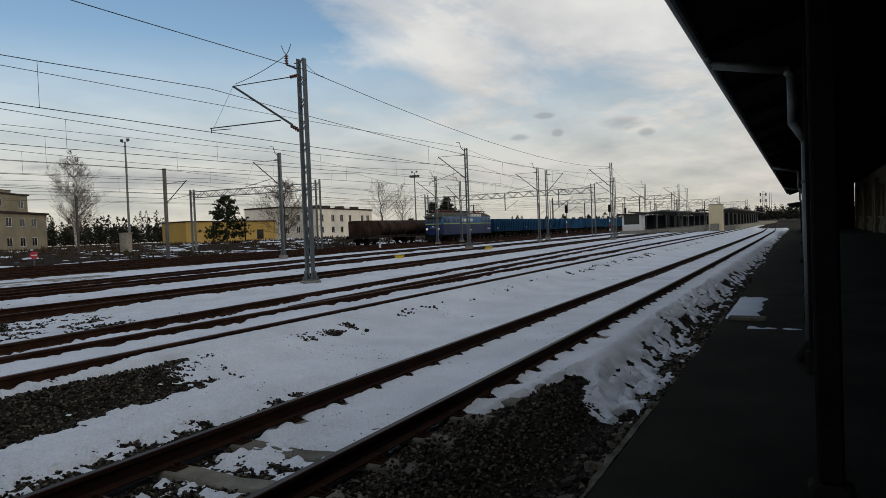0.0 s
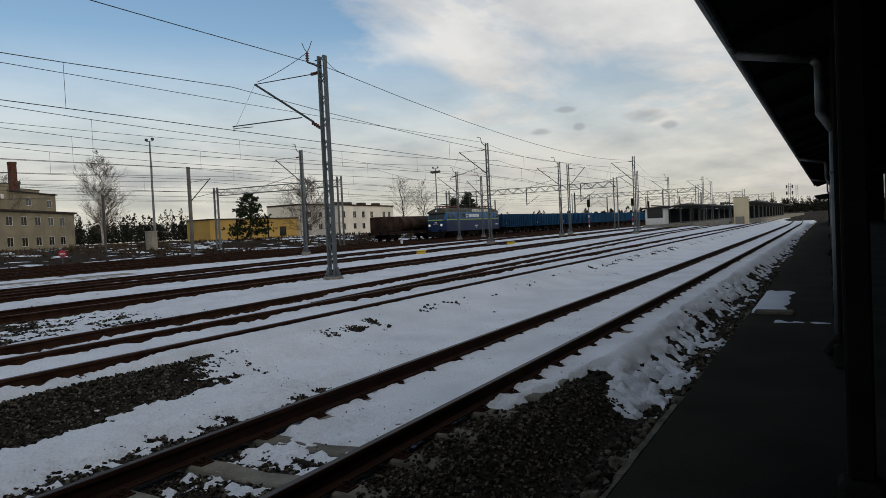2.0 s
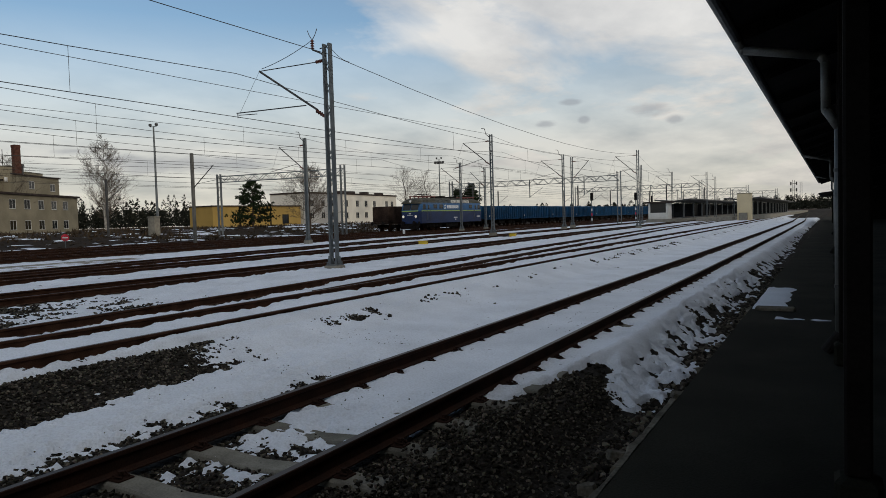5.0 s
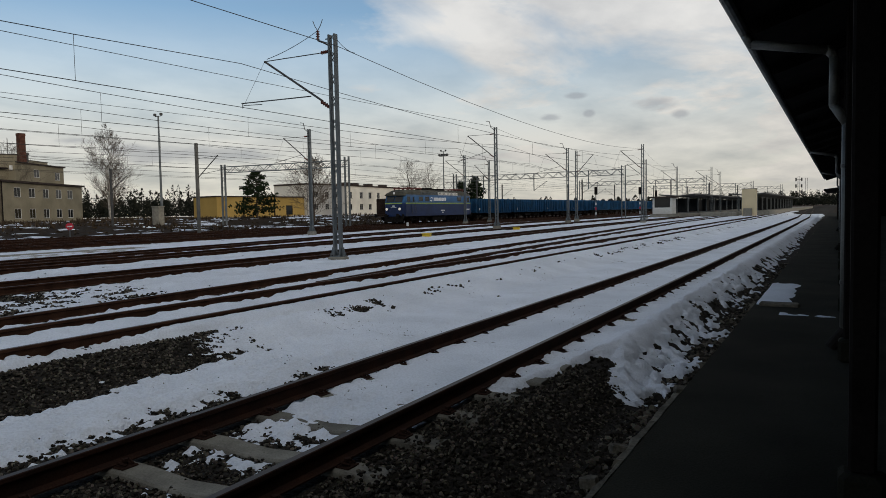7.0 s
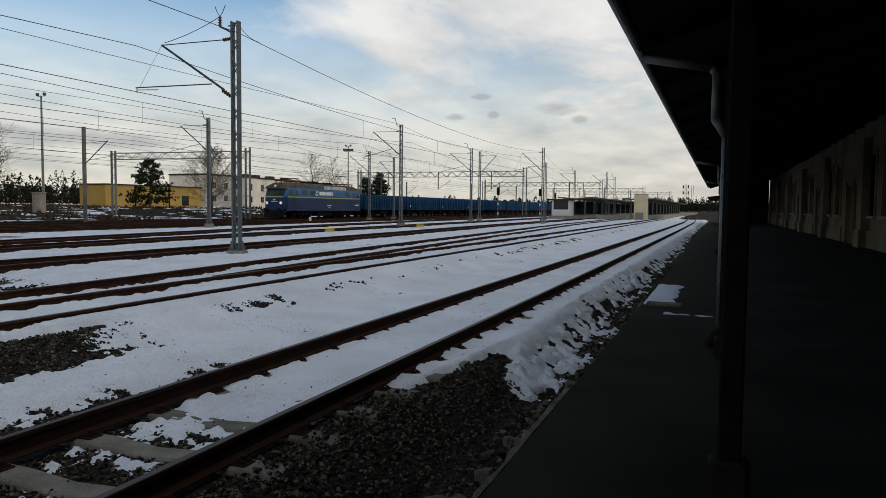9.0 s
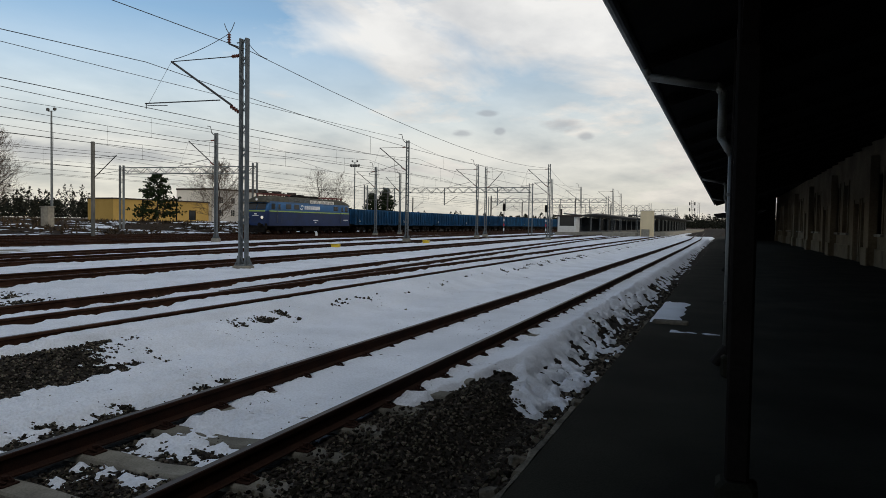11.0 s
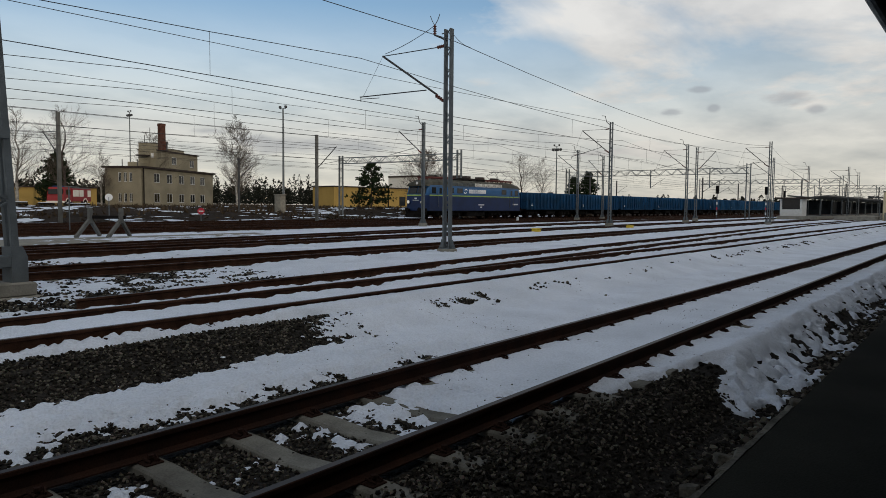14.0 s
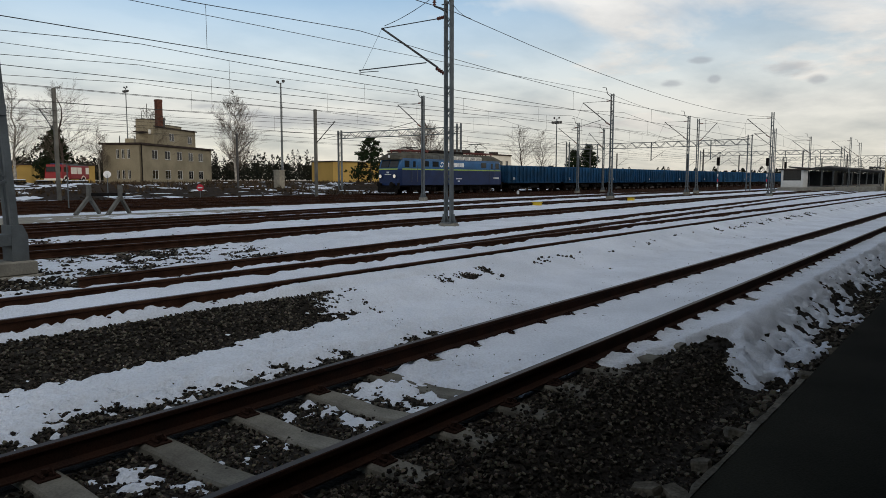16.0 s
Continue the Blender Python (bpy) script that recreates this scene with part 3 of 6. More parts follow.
def build_tracks():
    sl, cl = sleeper_mesh(), clip_mesh()
    specs = [(TRACK_1, RAIL_1, -6, 400), (TRACK_2, RAIL_2, -6, 400), (TRACK_3, RAIL_2, 5, 400), (TRACK_4, 0.40, -12, 400), (TRACK_5, 0.40, -12, 400),
             (TRACK_6, 0.40, -12, 400), (TRACK_7, 0.40, -12, 400), (TRACK_8, 0.40, -12, 400), (TRACK_9, 0.40, -12, 400), (TRACK_10, 0.40, -12, 400)]
    for k, (path, top, y0, y1) in enumerate(specs):
        tr = thing("track_%d" % (k + 1), "rusty railway track on concrete sleepers in thin snow" if k < 3 else "rust-brown railway track in dark ballast", "track", kind="structure")
        steel = M_RUST if k < 1 else M_RUSTFAR
        rail(path, -0.752, y0, y1, top, tr, steel)
        rail(path, 0.752, 12 if k == 2 else y0, y1, top, tr, steel)
        if k == 0:
            n0, dy, cnt, first = 1.24, 0.765, 74, 0
        elif k in (1,):
            n0, dy, cnt, first = 0.6, 0.7, 70, 0
        elif k in (3, 4):
            n0, dy, cnt, first = 1.0, 0.7, 60, 0
        else:
            continue
        for i in range(cnt):
            y = n0 + dy * i
            s = new("sleeper", sl)
            s.parent = tr
            s.matrix_world = pose(lerp_path(path, y), y, top - (0.21 if k == 1 else 0.18), 0, 0, random.uniform(-0.6, 0.6))
            if k <= 1 and y < 22:
                for sx in (-0.752, 0.752):
                    for side in (-1, 1):
                        c = new("rail_clip", cl)
                        c.parent = tr
                        c.matrix_world = pose(lerp_path(path, y) + sx + side * 0.125, y, top - 0.185, 0, 0, 90 + 90 * side)


def stone_template(seed):
    rnd = random.Random(seed)
    bm = bmesh.new()
    bmesh.ops.create_icosphere(bm, subdivisions=1, radius=1.0)
    out = []
    for v in bm.verts:
        f = 0.72 + 0.45 * rnd.random()
        out.append((v.co.x * f, v.co.y * f * 0.85, v.co.z * f * 0.7))
    faces = [[v.index for v in f.verts] for f in bm.faces]
    # a coarse, angular chip: drop to a hull of few corners
    keep = rnd.sample(range(len(out)), 9)
    b2 = bmesh.new()
    vs = [b2.verts.new(out[i]) for i in keep]
    bmesh.ops.convex_hull(b2, input=vs)
    bmesh.ops.delete(b2, geom=[v for v in b2.verts if not v.link_faces], context="VERTS")
    b2.verts.index_update()
    verts = np.array([v.co[:] for v in b2.verts])
    fc = [[v.index for v in f.verts] for f in b2.faces]
    bm.free(), b2.free()
    return verts, fc


def scatter_stones(name, spots, label):
    """spots: rows of x, y, z, size. One joined mesh of loose crushed stone."""
    tmpl = [stone_template(i) for i in range(14)]
    rnd = random.Random(5)
    V, Fc, base = [], [], 0
    for x, y, z, s in spots:
        v, f = tmpl[rnd.randrange(14)]
        e = Euler((rnd.uniform(-0.6, 0.6), rnd.uniform(-0.6, 0.6), rnd.uniform(0, 6.28))).to_matrix()
        w = v @ np.array(e).T * s + (x, y, z)
        V.append(w)
        Fc.extend([[i + base for i in q] for q in f])
        base += len(v)
    ob = raw(name, np.concatenate(V).tolist(), Fc, M_STONE)
    return tagged(ob, label, "gravel", kind="stuff")


def build_stones():
    rnd = random.Random(11)
    spots = []

    def fill(x0, x1, y0, y1, per_m2, smin, smax, cond=None, lift=0.0):
        for _ in range(int((x1 - x0) * (y1 - y0) * per_m2)):
            x, y = rnd.uniform(x0, x1), rnd.uniform(y0, y1)
            if cond and not cond(x, y):
                continue
            s = rnd.uniform(smin, smax)
            spots.append((x, y, ground_z(x, y) + s * 0.25 + lift + rnd.uniform(-0.01, 0.012), s))

    bare = lambda x, y: snow_cover(x, y) < 0.01
    fill(-2.6, -1.6, 1.3, 8, 980, 0.012, 0.028, bare)
    fill(-1.4, -0.03, 1.3, 7, 1000, 0.012, 0.028, bare)
    fill(0.12, 2.0, 1.3, 8.5, 980, 0.012, 0.03, bare)
    fill(-5.0, -3.5, 1.3, 11, 1050, 0.013, 0.029, bare)
    fill(-3.5, -2.4, 1.3, 7, 700, 0.011, 0.025, bare)
    fill(-5.0, -3.0, 11, 40, 90, 0.025, 0.05, bare)
    fill(0.2, 2.0, 8.5, 30, 60, 0.025, 0.06, bare)
    fill(1.35, 1.98, 6, 22, 230, 0.025, 0.065, bare)
    fill(-12, -6.7, 2.5, 16, 190, 0.025, 0.05, bare)
    fill(-24, -12, 3, 30, 14, 0.03, 0.06, bare)
    fill(0.28, 0.62, 1.3, 6.6, 420, 0.012, 0.028, None, 0.07)
    # stray stones on the snow
    for _ in range(2600):
        x, y = rnd.uniform(-4.5, 1.7), rnd.uniform(3, 20)
        if fbm(x, y, 0.9, 31) < 0.12:
            continue
        d = snow_cover(x, y)
        if d > 0.01:
            q = rnd.uniform(0.005, 0.013)
            spots.append((x, y, ground_z(x, y) + d + q * 0.2, q))
    spots.append((-3.81, 10.9, ground_z(-3.81, 10.9) + 0.07, 0.06))
    scatter_stones("crushed_stone", spots, "loose dark grey crushed stone ballast between the tracks")


# ---------------------------------------------------------------- platform, canopy and station
PLAT_Z = 0.1


def build_platform():
    bm = bmesh.new()
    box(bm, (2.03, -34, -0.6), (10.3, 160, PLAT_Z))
    pl = tagged(finish("platform", bm, M_ASPHALT), "worn asphalt platform, coloured near-black for the shade under its canopy", "platform", kind="structure")
    rnd = random.Random(3)
    for i in range(60):
        y0 = -3 + i * 1.0
        broken = y0 > 6
        rough = 0.07 if broken else 0.015
        bm = bmesh.new()
        dx = rnd.uniform(-rough, rough)
        top = PLAT_Z - rnd.uniform(0.06, 0.24) if broken else PLAT_Z + 0.006
        x0 = 1.965 + dx
        n = 8
        rings = []
        for j in range(n + 1):
            y = y0 + 0.006 + (0.986 if not broken else rnd.uniform(0.6, 0.98)) * j / n
            a, t = 0.03 * nz(y, 0.0, 3, 5.0) + 0.02 * nz(y, 0.0, 5, 17.0), 0.012 * nz(y, 0.0, 9, 11.0)
            rings.append([(x0 + a, y, -0.5), (2.027, y, -0.5), (2.027, y, top + t), (x0 + a + 0.02, y, top + t), (x0 + a, y, top + t - 0.025)])
        loft(bm, rings)
        part("kerb_stone", bm, M_KERB, pl)
    # snow left on the platform, and rubble along its broken edge
    rnd = random.Random(9)
    grid_mesh("snow_on_platform", spaced(2.06, 2.85, 0.03), spaced(13.6, 18.4, 0.04), lambda x, y: PLAT_Z + 0.03 * (0.55 + fbm(x, y, 1.6) - 2.0 * step(2.45, 2.85, x) - 1.2 * step(17.0, 18.4, y) - 1.5 * step(13.9, 13.6, y)), M_SNOW, "thin refrozen snow on the platform", "snow")
    grid_mesh("snow_on_platform", spaced(2.5, 3.3, 0.03), spaced(12.3, 13.0, 0.03), lambda x, y: PLAT_Z + 0.02 * (0.2 + 1.3 * fbm(x, y, 3.0) - 3 * abs(y - 12.65)), M_SNOW, "thin refrozen snow on the platform", "snow")
    for x, y, a, w, d in ((1.72, 4.35, 20, 0.36, 0.2), (1.6, 5.05, -35, 0.3, 0.16), (1.85, 5.7, 60, 0.28, 0.2), (1.3, 4.0, 10, 0.22, 0.14), (1.78, 7.2, 75, 0.5, 0.25), (1.85, 8.3, 85, 0.6, 0.22), (1.9, 9.6, 95, 0.5, 0.25), (1.95, 11.2, 80, 0.7, 0.2), (1.8, 12.6, 60, 0.5, 0.3), (1.62, 6.6, 40, 0.34, 0.22), (1.55, 5.7, 100, 0.3, 0.2), (1.4, 5.0, 15, 0.26, 0.18), (1.75, 9.0, 30, 0.4, 0.26), (1.72, 10.6, 10, 0.4, 0.3)):
        r = thing("rubble_slab", "broken piece of old platform slab lying in the ballast", "rubble", pose(x, y, ground_z(x, y) + 0.03, rnd.uniform(-14, 14), rnd.uniform(-14, 14), a), group="platform rubble")
        bm = bmesh.new()
        ring = [(math.cos(t) * w * rnd.uniform(0.4, 0.6), math.sin(t) * d * rnd.uniform(0.4, 0.65)) for t in [i * 1.2566 for i in range(5)]]
        loft(bm, [[(p, q, -0.05) for p, q in ring], [(p, q, 0.02) for p, q in ring], [(p * 0.92, q * 0.92, 0.035) for p, q in ring]])
        part("piece", bm, M_KERB, r)
    for x, y, q, mat, lab in ((1.62, 3.72, 0.09, M_OCHRE, "yellowish crumbled lump lying by the platform"), (1.82, 6.35, 0.12, M_KERB, "brown broken lump of kerb by the platform"), (1.82, 7.6, 0.11, M_KERB, "brown broken lump of kerb by the platform")):
        bm = bmesh.new()
        bmesh.ops.create_icosphere(bm, subdivisions=3, radius=q)
        for v in bm.verts:
            v.co *= 1 + 0.5 * noise.noise(v.co * 9 + Vector((x, y, 0)))
            v.co.z *= 0.7
        b = tagged(finish("lump", bm, mat), lab, "rubble")
        b.location = (x, y, ground_z(x, y) + q * 0.3)


def build_canopy():
    roof = thing("canopy_roof", "dark timber platform canopy with boarded underside", "roof", kind="structure")
    edge_x, z0, z1 = 2.28, 4.05, 6.5
    bm = bmesh.new()
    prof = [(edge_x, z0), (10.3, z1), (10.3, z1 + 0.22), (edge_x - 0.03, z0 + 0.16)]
    # behind y = -16 the deck runs on unseen, added to block sky light
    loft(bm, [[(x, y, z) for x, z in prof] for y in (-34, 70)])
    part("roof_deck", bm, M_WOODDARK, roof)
    # deck added beyond the canopy end to keep sky light off the wing
    bm = bmesh.new(); loft(bm, [[(x, y, z) for x, z in ((4.6, 4.76), (10.3, z1), (10.3, z1 + 0.22), (4.6, 4.95))] for y in (70.003, 112)]); part("shading_deck", bm, M_WOODDARK, roof)
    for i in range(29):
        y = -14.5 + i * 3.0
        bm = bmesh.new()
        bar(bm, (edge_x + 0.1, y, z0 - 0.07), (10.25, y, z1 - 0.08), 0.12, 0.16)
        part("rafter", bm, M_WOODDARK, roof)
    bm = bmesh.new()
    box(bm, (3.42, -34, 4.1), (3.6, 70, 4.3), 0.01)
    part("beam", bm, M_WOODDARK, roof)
    bm = bmesh.new()
    loft(bm, [[(edge_x - 0.02 + 0.07 * math.cos(a), y, z0 + 0.02 + 0.07 * math.sin(a)) for a in [math.pi + i * math.pi / 6 for i in range(7)]] for y in (-16, 70)], close=False)
    part("gutter", bm, M_ZINC, roof, "dull zinc half-round gutter")
    # columns with struts
    for y in (-3.2, 4.75, 9.2, 13.3, 17.5, 21.7, 25.9, 30.1, 34.3, 38.5, 42.7, 46.9, 51.1, 55.3, 59.5, 63.7, 67.9):
        c = thing("canopy_column", "near-black timber column on a stone base", "column", pose(3.45, y, PLAT_Z), group="canopy columns")
        # the stone base takes the shade-darkened asphalt colour
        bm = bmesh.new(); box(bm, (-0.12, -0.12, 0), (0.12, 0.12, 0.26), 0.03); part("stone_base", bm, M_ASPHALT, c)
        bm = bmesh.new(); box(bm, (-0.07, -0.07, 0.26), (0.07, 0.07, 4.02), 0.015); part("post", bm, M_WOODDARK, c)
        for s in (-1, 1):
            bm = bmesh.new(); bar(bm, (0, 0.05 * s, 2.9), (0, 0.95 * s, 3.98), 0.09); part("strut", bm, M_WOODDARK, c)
    for y in (9.9, 30.9, 51.9):
        d = thing("downpipe", "dull zinc rainwater downpipe beside a canopy column", "downpipe", group="downpipes")
        pts = [(edge_x + 0.0, y, z0 - 0.03), (edge_x + 0.06, y, z0 - 0.16), (3.2, y, z0 - 0.34), (3.26, y, z0 - 0.42), (3.26, y, 3.05), (3.4, y, 2.82), (3.4, y, 0.35)]
        bm = bmesh.new()
        for a, b in zip(pts, pts[1:]):
            tube(bm, a, b, 0.055, n=10)
        for p in pts[1:-1]:
            bmesh.ops.create_uvsphere(bm, u_segments=10, v_segments=6, radius=0.057, matrix=Matrix.Translation(p))
        part("pipe", bm, M_ZINC, d, smooth=True)
        bm = bmesh.new(); tube(bm, (3.4, y, 0.35), (3.25, y, 0.12), 0.06, 0.07, 10); part("shoe", bm, M_UNDER, d)
        for z in (0.9, 2.3):
            bm = bmesh.new(); tube(bm, (3.4, y, z), (3.4, y, z + 0.04), 0.064, n=10); part("bracket", bm, M_DARKSTEEL, d)


def build_station():
    """The station front behind the platform: it also keeps the low sun off the near tracks."""
    st = thing("station_building", "long cream plastered station building with pilasters", "station", kind="")
    X, Y0, Y1 = 10.3, -30.0, 118.0
    openings = []                       # y0, y1, sill, head, door
    y = Y0 + 2.0
    while y < Y1 - 14:
        openings += [(y + 1.0, y + 2.7, 0.1, 3.4, 1), (y + 3.6, y + 5.3, 0.1, 3.4, 1), (y + 7.6, y + 9.4, 1.7, 4.7, 0), (y + 11.2, y + 13.0, 1.7, 4.7, 0)]
        y += 14.0
    yprev = Y0
    for a, b, lo, hi, door in openings:
        bm = bmesh.new(); box(bm, (X, yprev, -0.3), (X + 0.45, a, 9.0)); part("wall_panel", bm, M_STATION, st)
        bm = bmesh.new(); box(bm, (X, a, hi), (X + 0.45, b, 9.0)); part("wall_panel", bm, M_STATION, st)
        if not door:
            bm = bmesh.new(); box(bm, (X, a, -0.3), (X + 0.45, b, lo)); part("wall_panel", bm, M_STATION, st)
        yprev = b
    bm = bmesh.new(); box(bm, (X, yprev, -0.3), (X + 0.45, Y1, 9.0)); part("wall_panel", bm, M_STATION, st)
    bm = bmesh.new(); box(bm, (X + 0.45, Y0, -0.3), (22, Y1, 8.9)); part("core", bm, M_STATION, st)
    bm = bmesh.new()
    loft(bm, [[(X - 0.5, yy, 9.0), (22.6, yy, 9.0), (16.2, yy, 12.6)] for yy in (Y0 - 0.5, Y1 + 0.5)])
    part("roof", bm, M_ROOF, st)
    for a, b, lo, hi, door in openings:
        bm = bmesh.new(); box(bm, (X + 0.25, a, lo), (X + 0.3, b, hi))
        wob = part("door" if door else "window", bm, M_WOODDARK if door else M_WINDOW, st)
        bm = bmesh.new()
        box(bm, (X + 0.18, a, lo), (X + 0.25, a + 0.09, hi)); box(bm, (X + 0.18, b - 0.09, lo), (X + 0.25, b, hi))
        box(bm, (X + 0.18, a + 0.09, hi - 0.09), (X + 0.25, b - 0.09, hi)); box(bm, (X + 0.18, (a + b) / 2 - 0.04, lo), (X + 0.25, (a + b) / 2 + 0.04, hi - 0.09))
        if not door:
            box(bm, (X + 0.18, a + 0.09, hi - 1.1), (X + 0.25, b - 0.09, hi - 1.02))
        part("frame", bm, M_WOODDARK, wob)
        for e0, e1 in ((a - 0.28, a - 0.02), (b + 0.02, b + 0.28)):
            bm = bmesh.new(); box(bm, (X - 0.07, e0, lo), (X + 0.003, e1, hi + 0.25), 0.01); part("surround", bm, M_STATION, st)
        if not door:
            bm = bmesh.new(); box(bm, (X - 0.16, a - 0.35, lo - 0.14), (X + 0.2, b + 0.35, lo - 0.003), 0.015); part("sill", bm, M_CONC, st)
            bm = bmesh.new(); box(bm, (X - 0.12, a - 1.0, -0.1), (X - 0.003, b + 1.0, 0.95), 0.015); part("plinth", bm, M_STATION, st)
    # plaster wing in near-black, its shade put into the colour
    bm = bmesh.new(); box(bm, (4.1, 112.0, -0.3), (X - 0.42, 118.0, 7.5), 0.02); part("shade_black_wing", bm, M_WOODDARK, st)
    y = Y0 + 1.4
    while y < Y1:
        bm = bmesh.new(); box(bm, (X - 0.4, y - 1.0, -0.1), (X - 0.003, y + 0.3, 5.6), 0.02); pl = part("pilaster", bm, M_STATION, st)
        bm = bmesh.new(); box(bm, (X - 0.5, y - 1.1, -0.1), (X - 0.402, y + 0.4, 1.0), 0.02); part("pilaster_foot", bm, M_STATION, pl)
        y += 14.0


def build_far_end():
    """Beyond the canopy: a lower old platform roof and two slim radio masts over the wood."""
    r = thing("old_platform_roof", "low dark platform roof on posts farther down the line", "roof")
    bm = bmesh.new(); loft(bm, [[(1.9, y, 3.35), (7.6, y, 4.0), (7.6, y, 4.2), (1.9, y, 3.5)] for y in (88, 118)]); part("roof_deck", bm, M_WOODDARK, r)
    for y in (90, 98, 106, 114):
        bm = bmesh.new(); box(bm, (3.2, y - 0.1, 0.1), (3.4, y + 0.1, 3.5), 0.02); part("post", bm, M_WOODDARK, r)
    for x, y, h, wide in ((-23.5, 610.0, 24.0, True), (-18.0, 600.0, 22.0, False)):
        t = thing("radio_mast", "slim lattice radio mast with aerial panels" if wide else "slim bare lattice radio mast", "mast", pose(x, y, 0), group="radio masts")
        bm = bmesh.new(); lattice(bm, h, 1.3, 1.3, 0.22, 1.6, 0.0, 0.16); part("lattice", bm, M_DARKSTEEL, t)
        if wide:
            for z in (10.0, 15.0, 20.0):
                for sx in (-1, 1):
                    bm = bmesh.new(); box(bm, (sx * 2.0 - 0.5, -0.5, z), (sx * 2.0 + 0.5, 0.5, z + 2.6), 0.1); box(bm, (min(0, sx * 2.0), -0.1, z + 1.0), (max(0, sx * 2.0), 0.1, z + 1.3)); part("aerial_panel", bm, M_DARKSTEEL, t)


# ---------------------------------------------------------------- masts and overhead line
def lattice(bm, h, w, d, leg=0.09, pitch=0.45, z0=0.0, flat=0.035):
    """Two channel legs tied by zigzag lacing on both faces."""
    for s in (-1, 1):
        box(bm, (s * w / 2 - leg / 2, -d / 2, z0), (s * w / 2 + leg / 2, d / 2, z0 + h), 0.008)
    n = max(2, int(h / pitch))
    for face in (-1, 1):
        for i in range(n):
            a, b = z0 + h * i / n, z0 + h * (i + 1) / n
            s = 1 if (i + (face > 0)) % 2 else -1
            bar(bm, (-s * w / 2, face * (d / 2 - 0.012), a), (s * w / 2, face * (d / 2 - 0.012), b), flat, 0.012)


def bent_tube(bm, pts, r, n=6):
    """One tube along a bent line."""
    pts = [Vector(p) for p in pts]
    rings = []
    for i, p in enumerate(pts):
        u, v = axes((pts[min(i + 1, len(pts) - 1)] - pts[max(i - 1, 0)]).normalized())
        rings.append([p + u * (r * math.cos(6.2831853 * k / n)) + v * (r * math.sin(6.2831853 * k / n)) for k in range(n)])
    loft(bm, rings)


def insulator(bm, a, b, r=0.06, n=5):
    a, b = Vector(a), Vector(b)
    tube(bm, a, b, r * 0.45, n=8)
    for i in range(n):
        p = a.lerp(b, (i + 0.5) / n)
        q = p + (b - a).normalized() * 0.03
        tube(bm, p, q, r, r * 0.7, 8)


def cantilever(mast, reach, ztop, zmid, zwire, side, r=0.028):
    """Inclined tube, top tie, registration arm and insulators, on one side of a mast."""
    s = side
    tip = (s * reach * 0.73, 0, ztop + 0.02)
    bm = bmesh.new(); tube(bm, (s * 0.5, 0, zmid + 0.3), tip, r * 1.35); part("cantilever_tube", bm, M_DARKSTEEL, mast)
    bm = bmesh.new(); tube(bm, (s * 0.5, 0, ztop), tip, r * 0.6); part("top_tie", bm, M_DARKSTEEL, mast)
    bm = bmesh.new()
    tube(bm, (s * reach * 0.235, 0, zmid + 0.5), (s * (reach + 0.05), 0, zwire + 0.14), r * 0.75)
    tube(bm, (s * reach, 0, zwire + 0.14), (s * reach, 0, zwire - 0.04), r * 0.6)
    tube(bm, (s * (reach - 0.95), 0, zwire + 0.02), (s * (reach - 0.05), 0, zwire + 0.06), r * 0.5)
    part("registration_arm", bm, M_DARKSTEEL, mast)
    bm = bmesh.new(); tube(bm, tip, (s * reach * 0.97, 0, zwire + 0.15), 0.007, n=4); part("hanger", bm, M_WIRE, mast)
    bm = bmesh.new(); insulator(bm, (s * 0.1, 0, zmid), (s * 0.55, 0, zmid + 0.28), 0.075); part("insulator", bm, M_PORCELAIN, mast)
    bm = bmesh.new(); insulator(bm, (s * 0.1, 0, ztop + 0.02), (s * 0.5, 0, ztop), 0.065); part("insulator", bm, M_PORCELAIN, mast)


def line_mast(x, y, z, h, side=-1, reach=3.1, wide=0.2, horn=True, yaw=0, label="grey galvanised lattice catenary mast on a concrete block", arms=1, wire_z=5.85):
    m = thing("catenary_mast", label, "mast", pose(x, y, z, 0, 0, yaw), group="catenary masts")
    bm = bmesh.new(); lattice(bm, h, wide, 0.18, 0.06, 0.36, 0.32); part("lattice_post", bm, M_GALV, m)
    bm = bmesh.new(); box(bm, (-0.27, -0.25, -0.35), (0.27, 0.25, 0.3), 0.03); part("foundation", bm, M_CONC, m, "pale concrete foundation block")
    bm = bmesh.new()
    box(bm, (-0.22, -0.2, 0.3), (0.22, 0.2, 0.335))
    for sx in (-1, 1):
        for sy in (-1, 1):
            tube(bm, (sx * 0.19, sy * 0.16, 0.3), (sx * 0.19, sy * 0.16, 0.42), 0.02)
        bar(bm, (sx * 0.2, 0, 0.34), (sx * (wide / 2 + 0.03), 0, 0.6), 0.02, 0.2)
    part("base_plate", bm, M_GALV, m)
    top = 0.32 + h
    if arms:
        cantilever(m, reach, top - 0.55, top - 2.45, wire_z - z, side)
    if arms > 1:
        cantilever(m, reach * 0.8, top - 0.9, top - 2.2, wire_z - z, -side)
    if horn:
        bm = bmesh.new()
        bent_tube(bm, [(side * 0.08, 0, top - 0.25), (side * 0.42, 0, top + 0.02), (side * 0.55, 0, top + 0.5), (side * 0.85, 0, top + 0.55)], 0.028)
        part("horn_bracket", bm, M_DARKSTEEL, m)
    return m


